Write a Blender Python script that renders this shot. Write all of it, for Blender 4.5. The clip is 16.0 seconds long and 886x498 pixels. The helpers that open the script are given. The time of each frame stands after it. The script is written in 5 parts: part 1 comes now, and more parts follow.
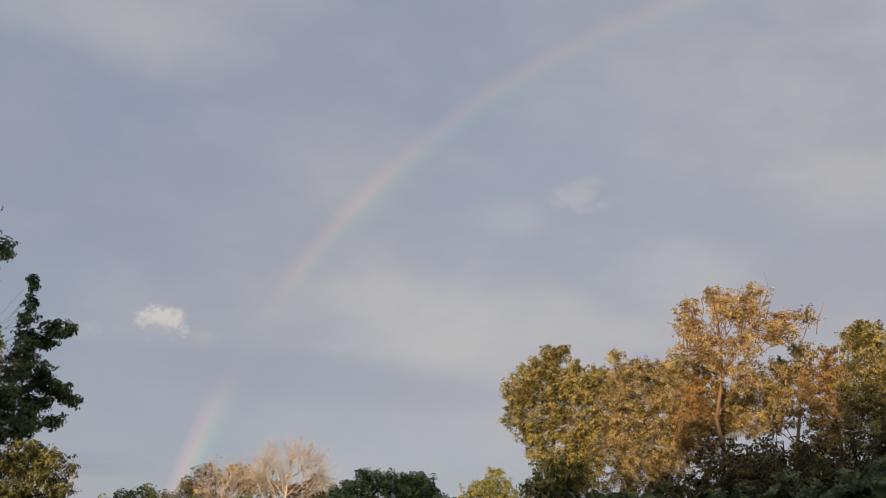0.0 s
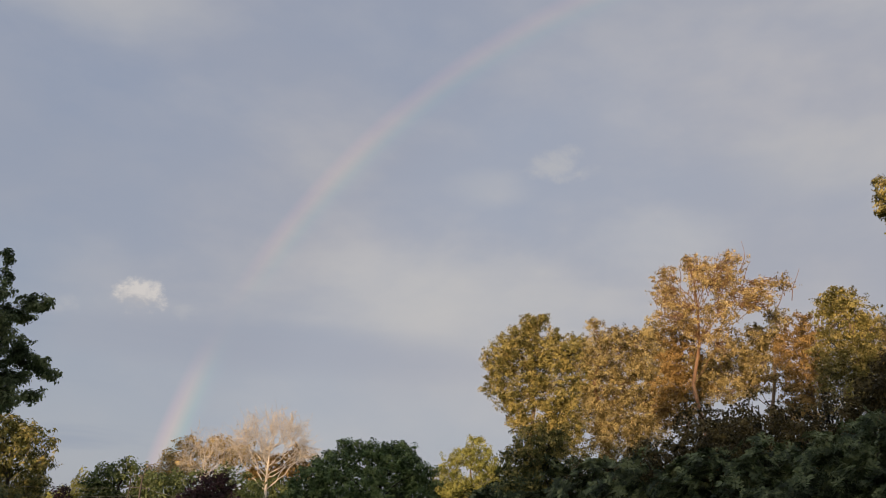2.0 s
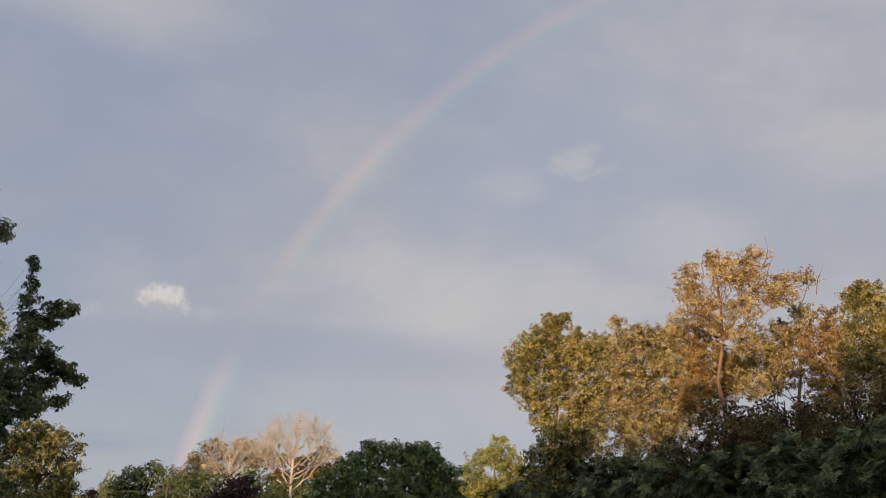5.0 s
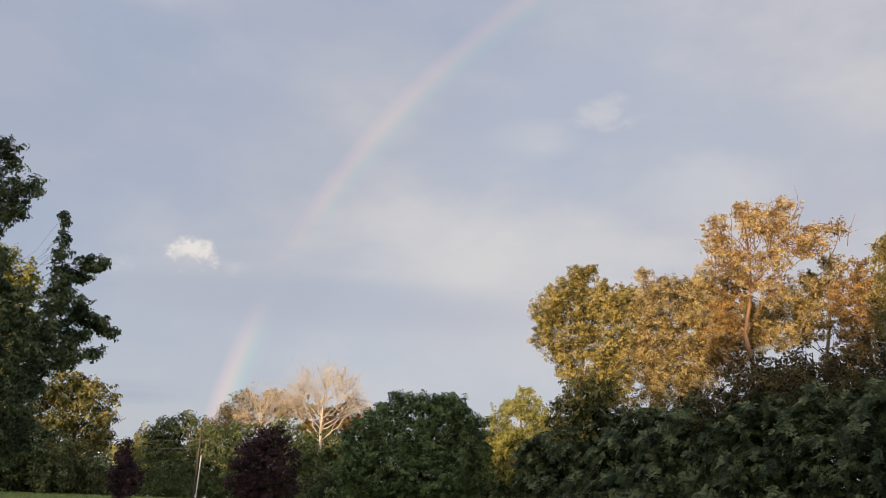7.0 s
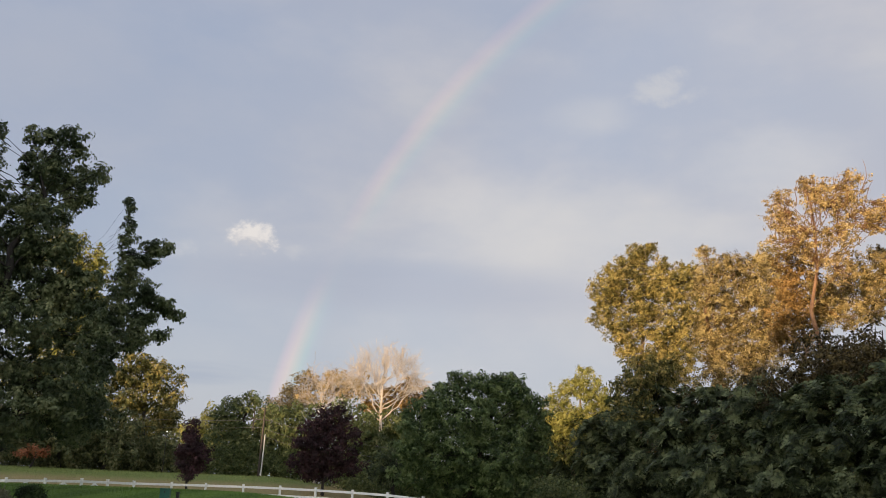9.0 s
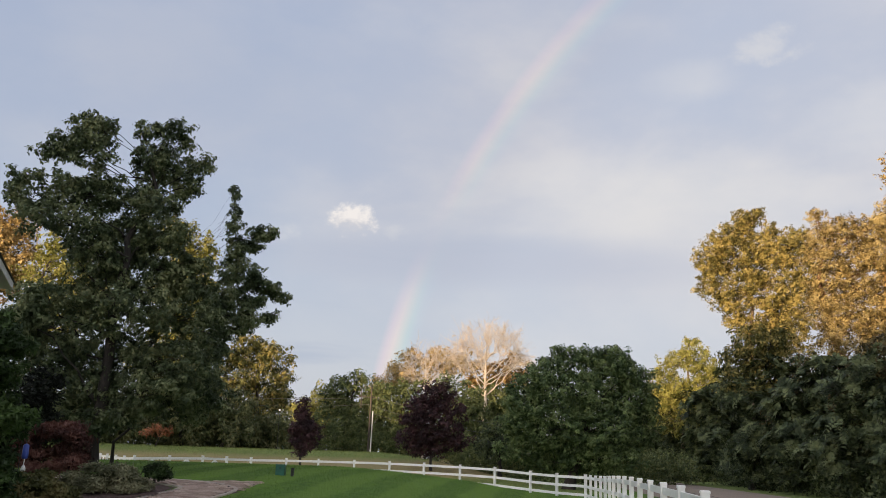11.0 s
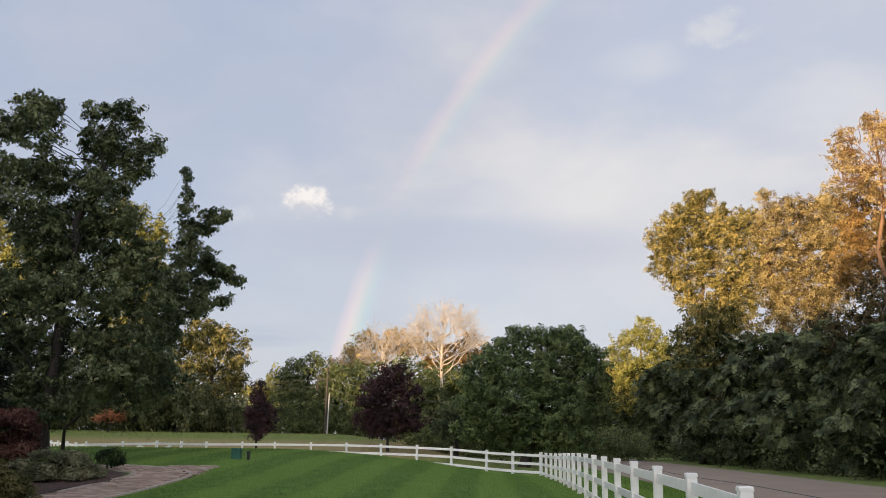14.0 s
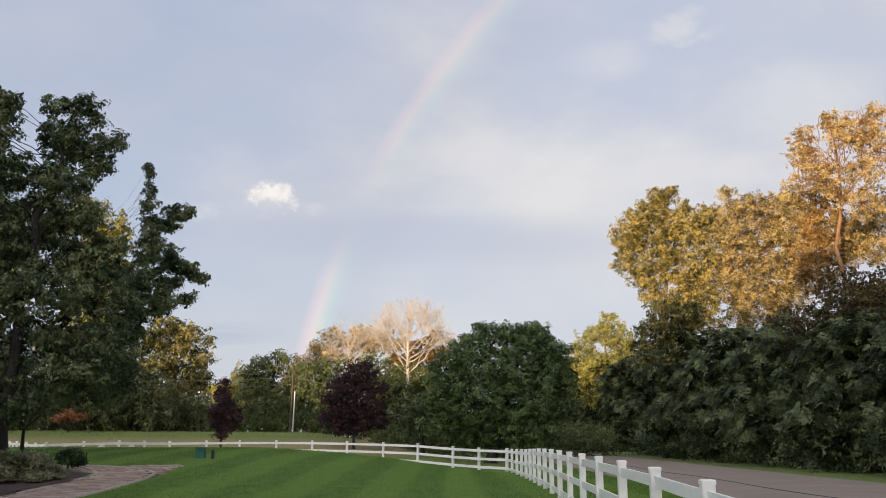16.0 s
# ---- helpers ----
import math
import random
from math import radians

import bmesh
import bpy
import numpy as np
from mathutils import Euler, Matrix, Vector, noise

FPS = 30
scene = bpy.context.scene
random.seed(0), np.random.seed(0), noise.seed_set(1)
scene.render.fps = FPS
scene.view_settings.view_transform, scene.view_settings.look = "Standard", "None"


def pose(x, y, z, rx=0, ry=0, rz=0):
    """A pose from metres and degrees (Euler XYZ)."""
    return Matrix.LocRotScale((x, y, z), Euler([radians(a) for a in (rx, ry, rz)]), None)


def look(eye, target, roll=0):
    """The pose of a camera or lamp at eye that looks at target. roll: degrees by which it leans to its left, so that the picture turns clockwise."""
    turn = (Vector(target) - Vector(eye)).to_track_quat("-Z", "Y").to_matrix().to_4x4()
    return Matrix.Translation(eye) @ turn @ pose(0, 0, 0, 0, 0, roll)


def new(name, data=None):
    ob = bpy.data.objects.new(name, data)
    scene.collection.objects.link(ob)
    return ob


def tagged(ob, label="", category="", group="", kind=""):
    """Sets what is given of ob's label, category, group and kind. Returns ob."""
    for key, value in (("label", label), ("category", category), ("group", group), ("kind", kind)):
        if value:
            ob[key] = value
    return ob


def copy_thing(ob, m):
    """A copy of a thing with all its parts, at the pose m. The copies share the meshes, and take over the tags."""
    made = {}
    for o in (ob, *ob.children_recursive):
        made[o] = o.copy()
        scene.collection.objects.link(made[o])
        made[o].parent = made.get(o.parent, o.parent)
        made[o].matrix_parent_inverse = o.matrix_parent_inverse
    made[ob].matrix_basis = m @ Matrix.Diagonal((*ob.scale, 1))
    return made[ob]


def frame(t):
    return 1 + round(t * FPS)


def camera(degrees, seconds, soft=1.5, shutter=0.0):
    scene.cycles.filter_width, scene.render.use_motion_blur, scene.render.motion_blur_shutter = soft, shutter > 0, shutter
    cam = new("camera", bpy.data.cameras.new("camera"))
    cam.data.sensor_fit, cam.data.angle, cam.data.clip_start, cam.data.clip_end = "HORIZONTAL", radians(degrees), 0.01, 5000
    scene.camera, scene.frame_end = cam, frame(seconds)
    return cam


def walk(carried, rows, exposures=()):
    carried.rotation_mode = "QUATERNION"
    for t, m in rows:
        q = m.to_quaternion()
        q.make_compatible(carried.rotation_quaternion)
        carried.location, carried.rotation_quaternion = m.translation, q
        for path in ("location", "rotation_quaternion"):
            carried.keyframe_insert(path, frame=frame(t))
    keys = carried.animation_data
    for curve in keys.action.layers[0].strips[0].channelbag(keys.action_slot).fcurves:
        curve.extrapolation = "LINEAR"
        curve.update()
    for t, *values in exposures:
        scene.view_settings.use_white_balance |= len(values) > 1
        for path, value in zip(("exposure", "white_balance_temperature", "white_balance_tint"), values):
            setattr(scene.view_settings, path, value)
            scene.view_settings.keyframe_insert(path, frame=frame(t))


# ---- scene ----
EYE = Vector((0.0, 0.0, 1.55))

# The one who films stands on the spot and turns: seconds, yaw, pitch, lean
HEAD = [
    (0, 0.67, 22.41, 3.29), (0.5, 0.18, 21.99, 3.30), (1, -0.19, 21.46, 3.03), (1.5, -0.53, 20.85, 2.68),
    (2, -0.92, 20.48, 2.24), (2.5, -1.57, 20.89, 1.77), (3, -4.24, 22.12, 0.71), (3.5, -5.44, 22.61, 0.44),
    (4, -6.13, 22.76, 0.49), (4.5, -2.94, 21.67, 1.13), (4.7, -1.12, 21.05, 1.50), (5.3, 1.20, 20.00, 1.85), (6.0, 1.60, 18.60, 1.95), (6.8, 1.93, 17.42, 2.00),
    (7, 2.26, 17.22, 2.02), (7.5, 3.07, 16.65, 2.15), (8, 3.79, 16.29, 2.16), (8.5, 4.51, 16.06, 2.18),
    (9, 6.19, 15.76, 2.35), (9.5, 10.49, 15.35, 2.78), (9.7, 11.36, 15.20, 2.75), (10.6, 13.00, 14.30, 2.10), (11.8, 12.51, 13.35, 1.33),
    (12, 12.31, 13.25, 1.28), (12.5, 11.83, 13.11, 1.12), (13, 11.12, 12.95, 0.98), (13.5, 10.45, 12.81, 1.00),
    (14, 9.87, 12.73, 0.84), (14.5, 9.26, 12.55, 0.83), (15, 8.51, 12.44, 0.73), (15.5, 7.98, 12.45, 0.48),
    (16, 7.53, 12.54, 0.28),
]


def heading(bearing, elevation):
    """Unit vector: bearing clockwise from +y, elevation above level, degrees."""
    b, e = radians(bearing), radians(elevation)
    return Vector((math.sin(b) * math.cos(e), math.cos(b) * math.cos(e), math.sin(e)))


cam = camera(55.03, 16.0, soft=0.6)
walk(cam, [(t, look(EYE, EYE + heading(-yaw, pitch), lean)) for t, yaw, pitch, lean in HEAD],
     exposures=[(0, 0.02), (2, 0.05), (3.5, -0.09), (4.5, 0.01), (7, 0.41), (9, 0.41), (12, 0.66), (16, 0.67)])

# ---- light: low evening sun behind the one who films, a veiled sky with a rainbow ----
SUN_BEARING, SUN_HEIGHT = 25.2 + 180, 4.5
BOW = heading(25.0, -4.0)

world = bpy.data.worlds.new("evening_sky")
scene.world = world
world.use_nodes = True


class Nodes:
    """Short hand for wiring node trees."""

    def __init__(self, tree):
        self.tree = tree
        tree.nodes.clear()

    def add(self, kind, **settings):
        n = self.tree.nodes.new(kind)
        for key, value in settings.items():
            if key == "blend":
                n.blend_type = value
            elif key == "op":
                n.operation = value
            elif key == "dtype":
                n.data_type = value
        return n

    def put(self, socket, value):
        if isinstance(value, bpy.types.NodeSocket):
            self.tree.links.new(value, socket)
        else:
            socket.default_value = value

    def math(self, op, a, b=0.0, clamp=False):
        n = self.add("ShaderNodeMath", op=op)
        n.use_clamp = clamp
        self.put(n.inputs[0], a)
        self.put(n.inputs[1], b)
        return n.outputs[0]

    def vec(self, op, a, b):
        n = self.add("ShaderNodeVectorMath", op=op)
        self.put(n.inputs[0], a)
        self.put(n.inputs[1], b)
        return n.outputs["Value"] if op in ("DOT_PRODUCT", "DISTANCE", "LENGTH") else n.outputs[0]

    def mix(self, fac, a, b, blend="MIX"):
        n = self.add("ShaderNodeMix", dtype="RGBA", blend=blend)
        self.put(n.inputs[0], fac)
        self.put(n.inputs[6], a)
        self.put(n.inputs[7], b)
        return n.outputs[2]

    def span(self, value, a, b, lo=0.0, hi=1.0, smooth=True):
        n = self.add("ShaderNodeMapRange")
        n.interpolation_type = "SMOOTHSTEP" if smooth else "LINEAR"
        self.put(n.inputs[0], value)
        for i, v in enumerate((a, b, lo, hi)):
            n.inputs[1 + i].default_value = v
        return n.outputs[0]

    def noise(self, vector, scale, detail=4.0, rough=0.55, distort=0.0):
        n = self.add("ShaderNodeTexNoise")
        self.put(n.inputs["Vector"], vector)
        n.inputs["Scale"].default_value = scale
        n.inputs["Detail"].default_value = detail
        n.inputs["Roughness"].default_value = rough
        n.inputs["Distortion"].default_value = distort
        return n.outputs[0]

    def ramp(self, fac, stops, mode="LINEAR"):
        n = self.add("ShaderNodeValToRGB")
        n.color_ramp.interpolation = mode
        while len(n.color_ramp.elements) < len(stops):
            n.color_ramp.elements.new(0.5)
        for el, (pos, col) in zip(n.color_ramp.elements, stops):
            el.position, el.color = pos, (*col, 1)
        self.put(n.inputs[0], fac)
        return n.outputs[0]

    def scaled(self, vector, x, y, z):
        n = self.add("ShaderNodeMapping")
        self.put(n.inputs[0], vector)
        n.inputs["Scale"].default_value = (x, y, z)
        return n.outputs[0]


def build_sky():
    g = Nodes(world.node_tree)
    way = g.add("ShaderNodeTexCoord").outputs["Generated"]
    way = g.vec("NORMALIZE", way, (0, 0, 0))
    sky = g.add("ShaderNodeTexSky")
    sky.sky_type, sky.sun_disc = "NISHITA", False
    sky.sun_elevation, sky.sun_rotation = radians(SUN_HEIGHT), radians(SUN_BEARING)
    sky.air_density, sky.dust_density, sky.ozone_density = 1.0, 1.5, 1.0
    clear = g.mix(1.0, sky.outputs[0], (4.2, 4.2, 4.2, 1), "MULTIPLY")
    clear = g.mix(0.80, clear, (3.08, 3.75, 5.5, 1))
    # veil of high cloud, stretched along the horizon
    flat = g.scaled(way, 1.0, 1.0, 1.9)
    broad = g.noise(flat, 1.7, 3.0, 0.45)
    fine = g.noise(flat, 4.2, 5.0, 0.55, 0.1)
    veil = g.math("ADD", g.math("MULTIPLY", broad, 0.84), g.math("MULTIPLY", fine, 0.16))
    part = g.add("ShaderNodeSeparateXYZ")
    g.put(part.inputs[0], way)
    right = g.vec("DOT_PRODUCT", way, tuple(heading(75, 10)))
    veil = g.math("ADD", veil, g.math("MULTIPLY", right, 0.24))
    cover = g.span(veil, 0.22, 0.88, 0.12, 0.92)
    shade = g.mix(g.span(fine, 0.35, 0.7), (4.9, 5.0, 5.65, 1), (6.1, 5.9, 6.05, 1))
    col = g.mix(cover, clear, shade)
    # paler towards the horizon
    low = g.span(part.outputs[2], 0.0, 0.34, 0.55, 0.0)
    col = g.mix(low, col, (5.85, 5.95, 6.4, 1))
    # thin darker streaks low down
    streak = g.noise(g.scaled(way, 1.0, 1.0, 9.0), 2.6, 5.0, 0.5, 0.3)
    band = g.math("MULTIPLY", g.span(streak, 0.48, 0.68), g.span(part.outputs[2], 0.16, 0.30, 0.8, 0.0))
    col = g.mix(band, col, (4.1, 4.6, 5.6, 1))
    # small clouds: bearing, elevation, half width, half height, brightness
    puff = g.noise(g.scaled(way, 1, 1, 1.4), 26.0, 6.0, 0.6, 0.2)
    for bearing, elev, wide, high, bright, dense in (
            (-19.4, 15.45, 2.0, 1.15, 7.9, 0.95), (-23.8, 14.6, 1.3, 1.0, 6.9, 0.5), (-16.4, 14.9, 0.9, 0.7, 6.7, 0.4),
            (9.4, 26.3, 2.8, 1.4, 6.5, 0.5), (4.2, 24.7, 3.4, 1.5, 6.7, 0.5), (-7.0, 25.2, 3.2, 1.5, 6.3, 0.35),
            (27.5, 25.0, 6.5, 2.8, 6.4, 0.5), (16.5, 20.9, 5.5, 2.3, 7.0, 0.6), (-28.0, 34.0, 10.0, 3.2, 6.6, 0.6), (37.0, 34.0, 7.0, 2.4, 6.8, 0.5),
            (0.5, 17.0, 12.0, 3.4, 6.7, 0.7), (-11.0, 13.2, 15.0, 1.9, 4.7, 0.75), (-30.0, 23.5, 9.0, 5.0, 4.6, 0.5)):
        axis = heading(bearing, elev)
        side = heading(bearing + 90, 0)
        top = axis.cross(side) * -1
        u = g.math("DIVIDE", g.vec("DOT_PRODUCT", way, tuple(side)), math.sin(radians(wide)))
        v = g.math("DIVIDE", g.vec("DOT_PRODUCT", way, tuple(top)), math.sin(radians(high)))
        r2 = g.math("ADD", g.math("MULTIPLY", u, u), g.math("MULTIPLY", v, v))
        ahead = g.math("GREATER_THAN", g.vec("DOT_PRODUCT", way, tuple(axis)), 0.5)
        rough = g.math("MULTIPLY", g.math("SUBTRACT", puff if wide < 3 else fine, 0.5), 4.4 if wide < 3 else 2.4)
        body = g.math("SUBTRACT", g.math("ADD", 1.0, rough), r2)
        mask = g.math("MULTIPLY", g.span(body, *((0.0, 1.0) if dense > 0.8 else (0.0, 1.6) if wide < 3 else (-0.6, 1.6)), 0.0, dense), ahead)
        tint = (bright, bright * 0.985, bright * 0.98, 1) if bright > 5 else (bright * 0.93, bright, bright * 1.2, 1)
        if dense > 0.8:
            tint = g.mix(g.span(puff, 0.40, 0.62), (6.0, 5.9, 6.1, 1), (8.4, 7.9, 7.5, 1))
        col = g.mix(mask, col, tint)
    # the half of the sky round the sun is brighter and warmer
    side = g.span(g.vec("DOT_PRODUCT", way, tuple(heading(SUN_BEARING, SUN_HEIGHT))), -0.1, 1.0)
    col = g.mix(side, col, g.mix(1.0, col, (3.3, 3.0, 2.6, 1), "MULTIPLY"))
    # the rainbow: a ring of 42 degrees round the point opposite the sun
    cosine = g.vec("DOT_PRODUCT", way, tuple(BOW))
    angle = g.math("DEGREES", g.math("ARCCOSINE", cosine))
    col = g.mix(1.0, col, g.mix(g.span(angle, 36.0, 41.8), (1.05, 1.045, 1.04, 1), (0.985, 0.99, 1.0, 1)), "MULTIPLY")
    ring = g.span(angle, 40.9, 43.45, 0.0, 1.0, False)
    hue = g.ramp(ring, [(0.0, (0, 0, 0)), (0.22, (0.0, 0.10, 0.09)), (0.38, (0.06, 0.32, 0.12)), (0.52, (0.52, 0.46, 0.08)),
                        (0.66, (0.98, 0.46, 0.12)), (0.82, (0.68, 0.20, 0.13)), (1.0, (0, 0, 0))])
    foot = g.span(part.outputs[2], 0.13, 0.25, 2.0, 0.08)
    arc = g.span(part.outputs[2], 0.25, 0.36, 0.0, 1.0)
    fade = g.span(part.outputs[2], 0.42, 0.75, 1.0, 0.6)
    power = g.math("MULTIPLY", g.math("MAXIMUM", foot, g.math("MULTIPLY", arc, fade)), 0.95)
    glow = g.mix(1.0, hue, (1, 1, 1, 1), "MULTIPLY")
    scaled = g.vec("SCALE", glow, (0, 0, 0))
    g.put(scaled.node.inputs["Scale"], power)
    col = g.mix(1.0, col, scaled, "ADD")
    back = g.add("ShaderNodeBackground")
    g.put(back.inputs[0], col)
    back.inputs[1].default_value = 0.073
    g.tree.links.new(back.outputs[0], g.add("ShaderNodeOutputWorld").inputs[0])


build_sky()

sun = new("sun", bpy.data.lights.new("sun", "SUN"))
sun.data.energy, sun.data.angle, sun.data.color = 5.0, radians(0.6), (1.0, 0.72, 0.43)
sun.matrix_world = look((0, 0, 60), Vector((0, 0, 60)) - heading(SUN_BEARING, SUN_HEIGHT))


# ---- materials ----
def material(name):
    m = bpy.data.materials.new(name)
    m.use_nodes = True
    return m, Nodes(m.node_tree)


def finish(g, shader):
    g.tree.links.new(shader, g.add("ShaderNodeOutputMaterial").inputs[0])


def surface(g, colour, rough=0.7, bump=None, strength=0.3, distance=0.02, metal=0.0, gloss=0.5):
    b = g.add("ShaderNodeBsdfPrincipled")
    g.put(b.inputs["Base Color"], colour)
    g.put(b.inputs["Roughness"], rough)
    b.inputs["Metallic"].default_value = metal
    b.inputs["Specular IOR Level"].default_value = gloss
    if bump is not None:
        n = g.add("ShaderNodeBump")
        n.inputs["Strength"].default_value, n.inputs["Distance"].default_value = strength, distance
        g.put(n.inputs["Height"], bump)
        g.tree.links.new(n.outputs[0], b.inputs["Normal"])
    return b.outputs[0]


def leaf_material(name, dark, mid, light, through_light=0.28, patch=0.35, spray_size=1.25):
    """Leaves: every leaf its own tone, with broader patches of the crown lighter or darker."""
    m, g = material(name)
    island = g.add("ShaderNodeNewGeometry").outputs["Random Per Island"]
    place = g.add("ShaderNodeTexCoord").outputs["Object"]
    broad = g.noise(place, patch, 3.0)
    spray = g.noise(place, spray_size, 2.0)
    tone = g.math("ADD", g.math("MULTIPLY", island, 0.26), g.math("MULTIPLY", g.span(broad, 0.3, 0.7), 0.22))
    tone = g.math("ADD", tone, g.math("MULTIPLY", g.span(spray, 0.42, 0.58), 0.52))
    col = g.ramp(tone, [(0.05, dark), (0.5, mid), (0.95, light)])
    b = surface(g, col, 0.6, gloss=0.22)
    t = g.add("ShaderNodeBsdfTranslucent")
    g.put(t.inputs[0], col)
    s = g.add("ShaderNodeMixShader")
    s.inputs[0].default_value = through_light
    g.tree.links.new(b, s.inputs[1])
    g.tree.links.new(t.outputs[0], s.inputs[2])
    finish(g, s.outputs[0])
    return m


def bark_material(name, a, b):
    m, g = material(name)
    place = g.add("ShaderNodeTexCoord").outputs["Object"]
    grain = g.noise(g.scaled(place, 6, 6, 1.2), 2.0, 6.0, 0.65)
    blotch = g.noise(place, 0.8, 3.0)
    col = g.mix(g.span(g.math("ADD", g.math("MULTIPLY", grain, 0.7), g.math("MULTIPLY", blotch, 0.3)), 0.35, 0.65), (*a, 1), (*b, 1))
    finish(g, surface(g, col, 0.9, grain, 0.6, 0.04))
    return m


LEAF_OAK = leaf_material("leaf_deep_green", (0.031, 0.046, 0.023), (0.086, 0.113, 0.053), (0.210, 0.234, 0.114), 0.15)
LEAF_MAPLE = leaf_material("leaf_maple_green", (0.028, 0.048, 0.019), (0.076, 0.116, 0.042), (0.170, 0.220, 0.085), 0.15)
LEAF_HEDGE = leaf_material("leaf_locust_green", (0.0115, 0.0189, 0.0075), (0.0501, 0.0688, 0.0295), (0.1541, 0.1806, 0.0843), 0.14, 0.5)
LEAF_WOOD = leaf_material("leaf_wood_green", (0.0448, 0.0635, 0.0248), (0.1035, 0.1312, 0.0486), (0.2139, 0.2295, 0.0880), 0.2, 0.4)
LEAF_GOLD = leaf_material("leaf_autumn_gold", (0.05, 0.036, 0.011), (0.29, 0.218, 0.082), (0.56, 0.445, 0.205), 0.16, 0.5)
LEAF_GREENGOLD = leaf_material("leaf_turning_green", (0.045, 0.042, 0.012), (0.225, 0.19, 0.055), (0.52, 0.41, 0.14), 0.16, 0.5)
LEAF_PALE = leaf_material("leaf_pale_straw", (0.1404, 0.0918, 0.0324), (0.3996, 0.2808, 0.1080), (0.6264, 0.4752, 0.2160), 0.18)
LEAF_RUST = leaf_material("leaf_rusty_brown", (0.07, 0.045, 0.015), (0.28, 0.17, 0.056), (0.48, 0.31, 0.11), 0.2)
# autumn leaves that stand in shade: the shade is put into this darker brown
LEAF_SHADED = leaf_material("leaf_shaded_brown", (0.026, 0.021, 0.009), (0.07, 0.055, 0.021), (0.15, 0.115, 0.042), 0.18)
LEAF_YELLOW = leaf_material("leaf_yellow_green", (0.1023, 0.1150, 0.0240), (0.2604, 0.2500, 0.0620), (0.4185, 0.3900, 0.1200), 0.18)
LEAF_PURPLE = leaf_material("leaf_dark_purple", (0.0222, 0.0131, 0.0165), (0.0486, 0.0244, 0.0298), (0.0839, 0.0411, 0.0447), 0.15)
LEAF_RED = leaf_material("leaf_brown_red", (0.042, 0.018, 0.014), (0.120, 0.052, 0.042), (0.210, 0.105, 0.080), 0.2, 1.2)
LEAF_GREY = leaf_material("needle_grey_green", (0.08, 0.086, 0.046), (0.175, 0.18, 0.10), (0.29, 0.285, 0.165), 0.15, 1.5)
LEAF_BRONZE = leaf_material("leaf_bronze_green", (0.0437, 0.0468, 0.0187), (0.0936, 0.0967, 0.0343), (0.156, 0.1326, 0.0546), 0.2, 1.5)
LEAF_CEDAR = leaf_material("needle_cedar_green", (0.014, 0.026, 0.009), (0.034, 0.060, 0.018), (0.070, 0.112, 0.034), 0.15, 1.2)
# near-black: deep shade about the yew is put into the needle colour
LEAF_YEW = leaf_material("needle_yew_shade_dark", (0.004, 0.006, 0.004), (0.007, 0.01, 0.006), (0.011, 0.015, 0.009), 0.1, 1.2)
LEAF_SCRUB = leaf_material("leaf_scrub_olive", (0.045, 0.058, 0.026), (0.105, 0.122, 0.052), (0.22, 0.215, 0.098), 0.2, 0.4)
LEAF_ORANGE = leaf_material("leaf_orange_red", (0.20, 0.075, 0.035), (0.36, 0.15, 0.075), (0.46, 0.22, 0.12), 0.2)
LEAF_OLIVE = leaf_material("leaf_olive_turning", (0.04, 0.048, 0.015), (0.13, 0.13, 0.04), (0.38, 0.31, 0.10), 0.18, 0.3)
BARK_GREY = bark_material("bark_grey", (0.05, 0.045, 0.04), (0.13, 0.115, 0.10))
BARK_DARK = bark_material("bark_dark", (0.014, 0.012, 0.010), (0.038, 0.032, 0.027))
BARK_PALE = bark_material("bark_bleached", (0.40, 0.335, 0.27), (0.62, 0.545, 0.46))
BARK_RUST = bark_material("bark_rusty", (0.15, 0.078, 0.042), (0.29, 0.165, 0.092))
BARK_WARM = bark_material("bark_warm_brown", (0.12, 0.085, 0.06), (0.26, 0.19, 0.135))


def grass_material(name, a, b, c, stripes, slope=None):
    m, g = material(name)
    place = g.add("ShaderNodeTexCoord").outputs["Object"]
    fine = g.noise(place, 14.0, 6.0, 0.7)
    broad = g.noise(place, 0.35, 4.0)
    tuft = g.noise(place, 2.6, 5.0, 0.65)
    col = g.mix(g.span(g.math("ADD", g.math("MULTIPLY", fine, 0.5), g.math("MULTIPLY", tuft, 0.5)), 0.38, 0.62), (*a, 1), (*b, 1))
    col = g.mix(g.span(broad, 0.45, 0.75, 0.0, 0.5), col, (*c, 1))
    if slope:
        # the rough bank is bleached on its lower slope
        part = g.add("ShaderNodeSeparateXYZ")
        g.put(part.inputs[0], place)
        high = g.math("ADD", part.outputs[2], g.math("MULTIPLY", tuft, 0.7))
        col = g.mix(g.math("MULTIPLY", g.span(high, 0.5, 0.8), g.span(high, 1.5, 2.0, 0.9, 0.0)), col, (*slope, 1))
    if stripes:
        part = g.add("ShaderNodeSeparateXYZ")
        g.put(part.inputs[0], place)
        across = g.math("ADD", part.outputs[0], g.math("MULTIPLY", part.outputs[1], 0.12))
        across = g.math("ADD", across, g.math("MULTIPLY", broad, 0.5))
        wave = g.math("SINE", g.math("MULTIPLY", across, 2 * math.pi / 2.3))
        col = g.mix(g.span(wave, -0.5, 0.5, 0.0, 0.4), col, (b[0] * 1.5, b[1] * 1.35, b[2] * 1.4, 1))
    finish(g, surface(g, col, 0.9, fine, 0.8, 0.05, gloss=0.1))
    return m


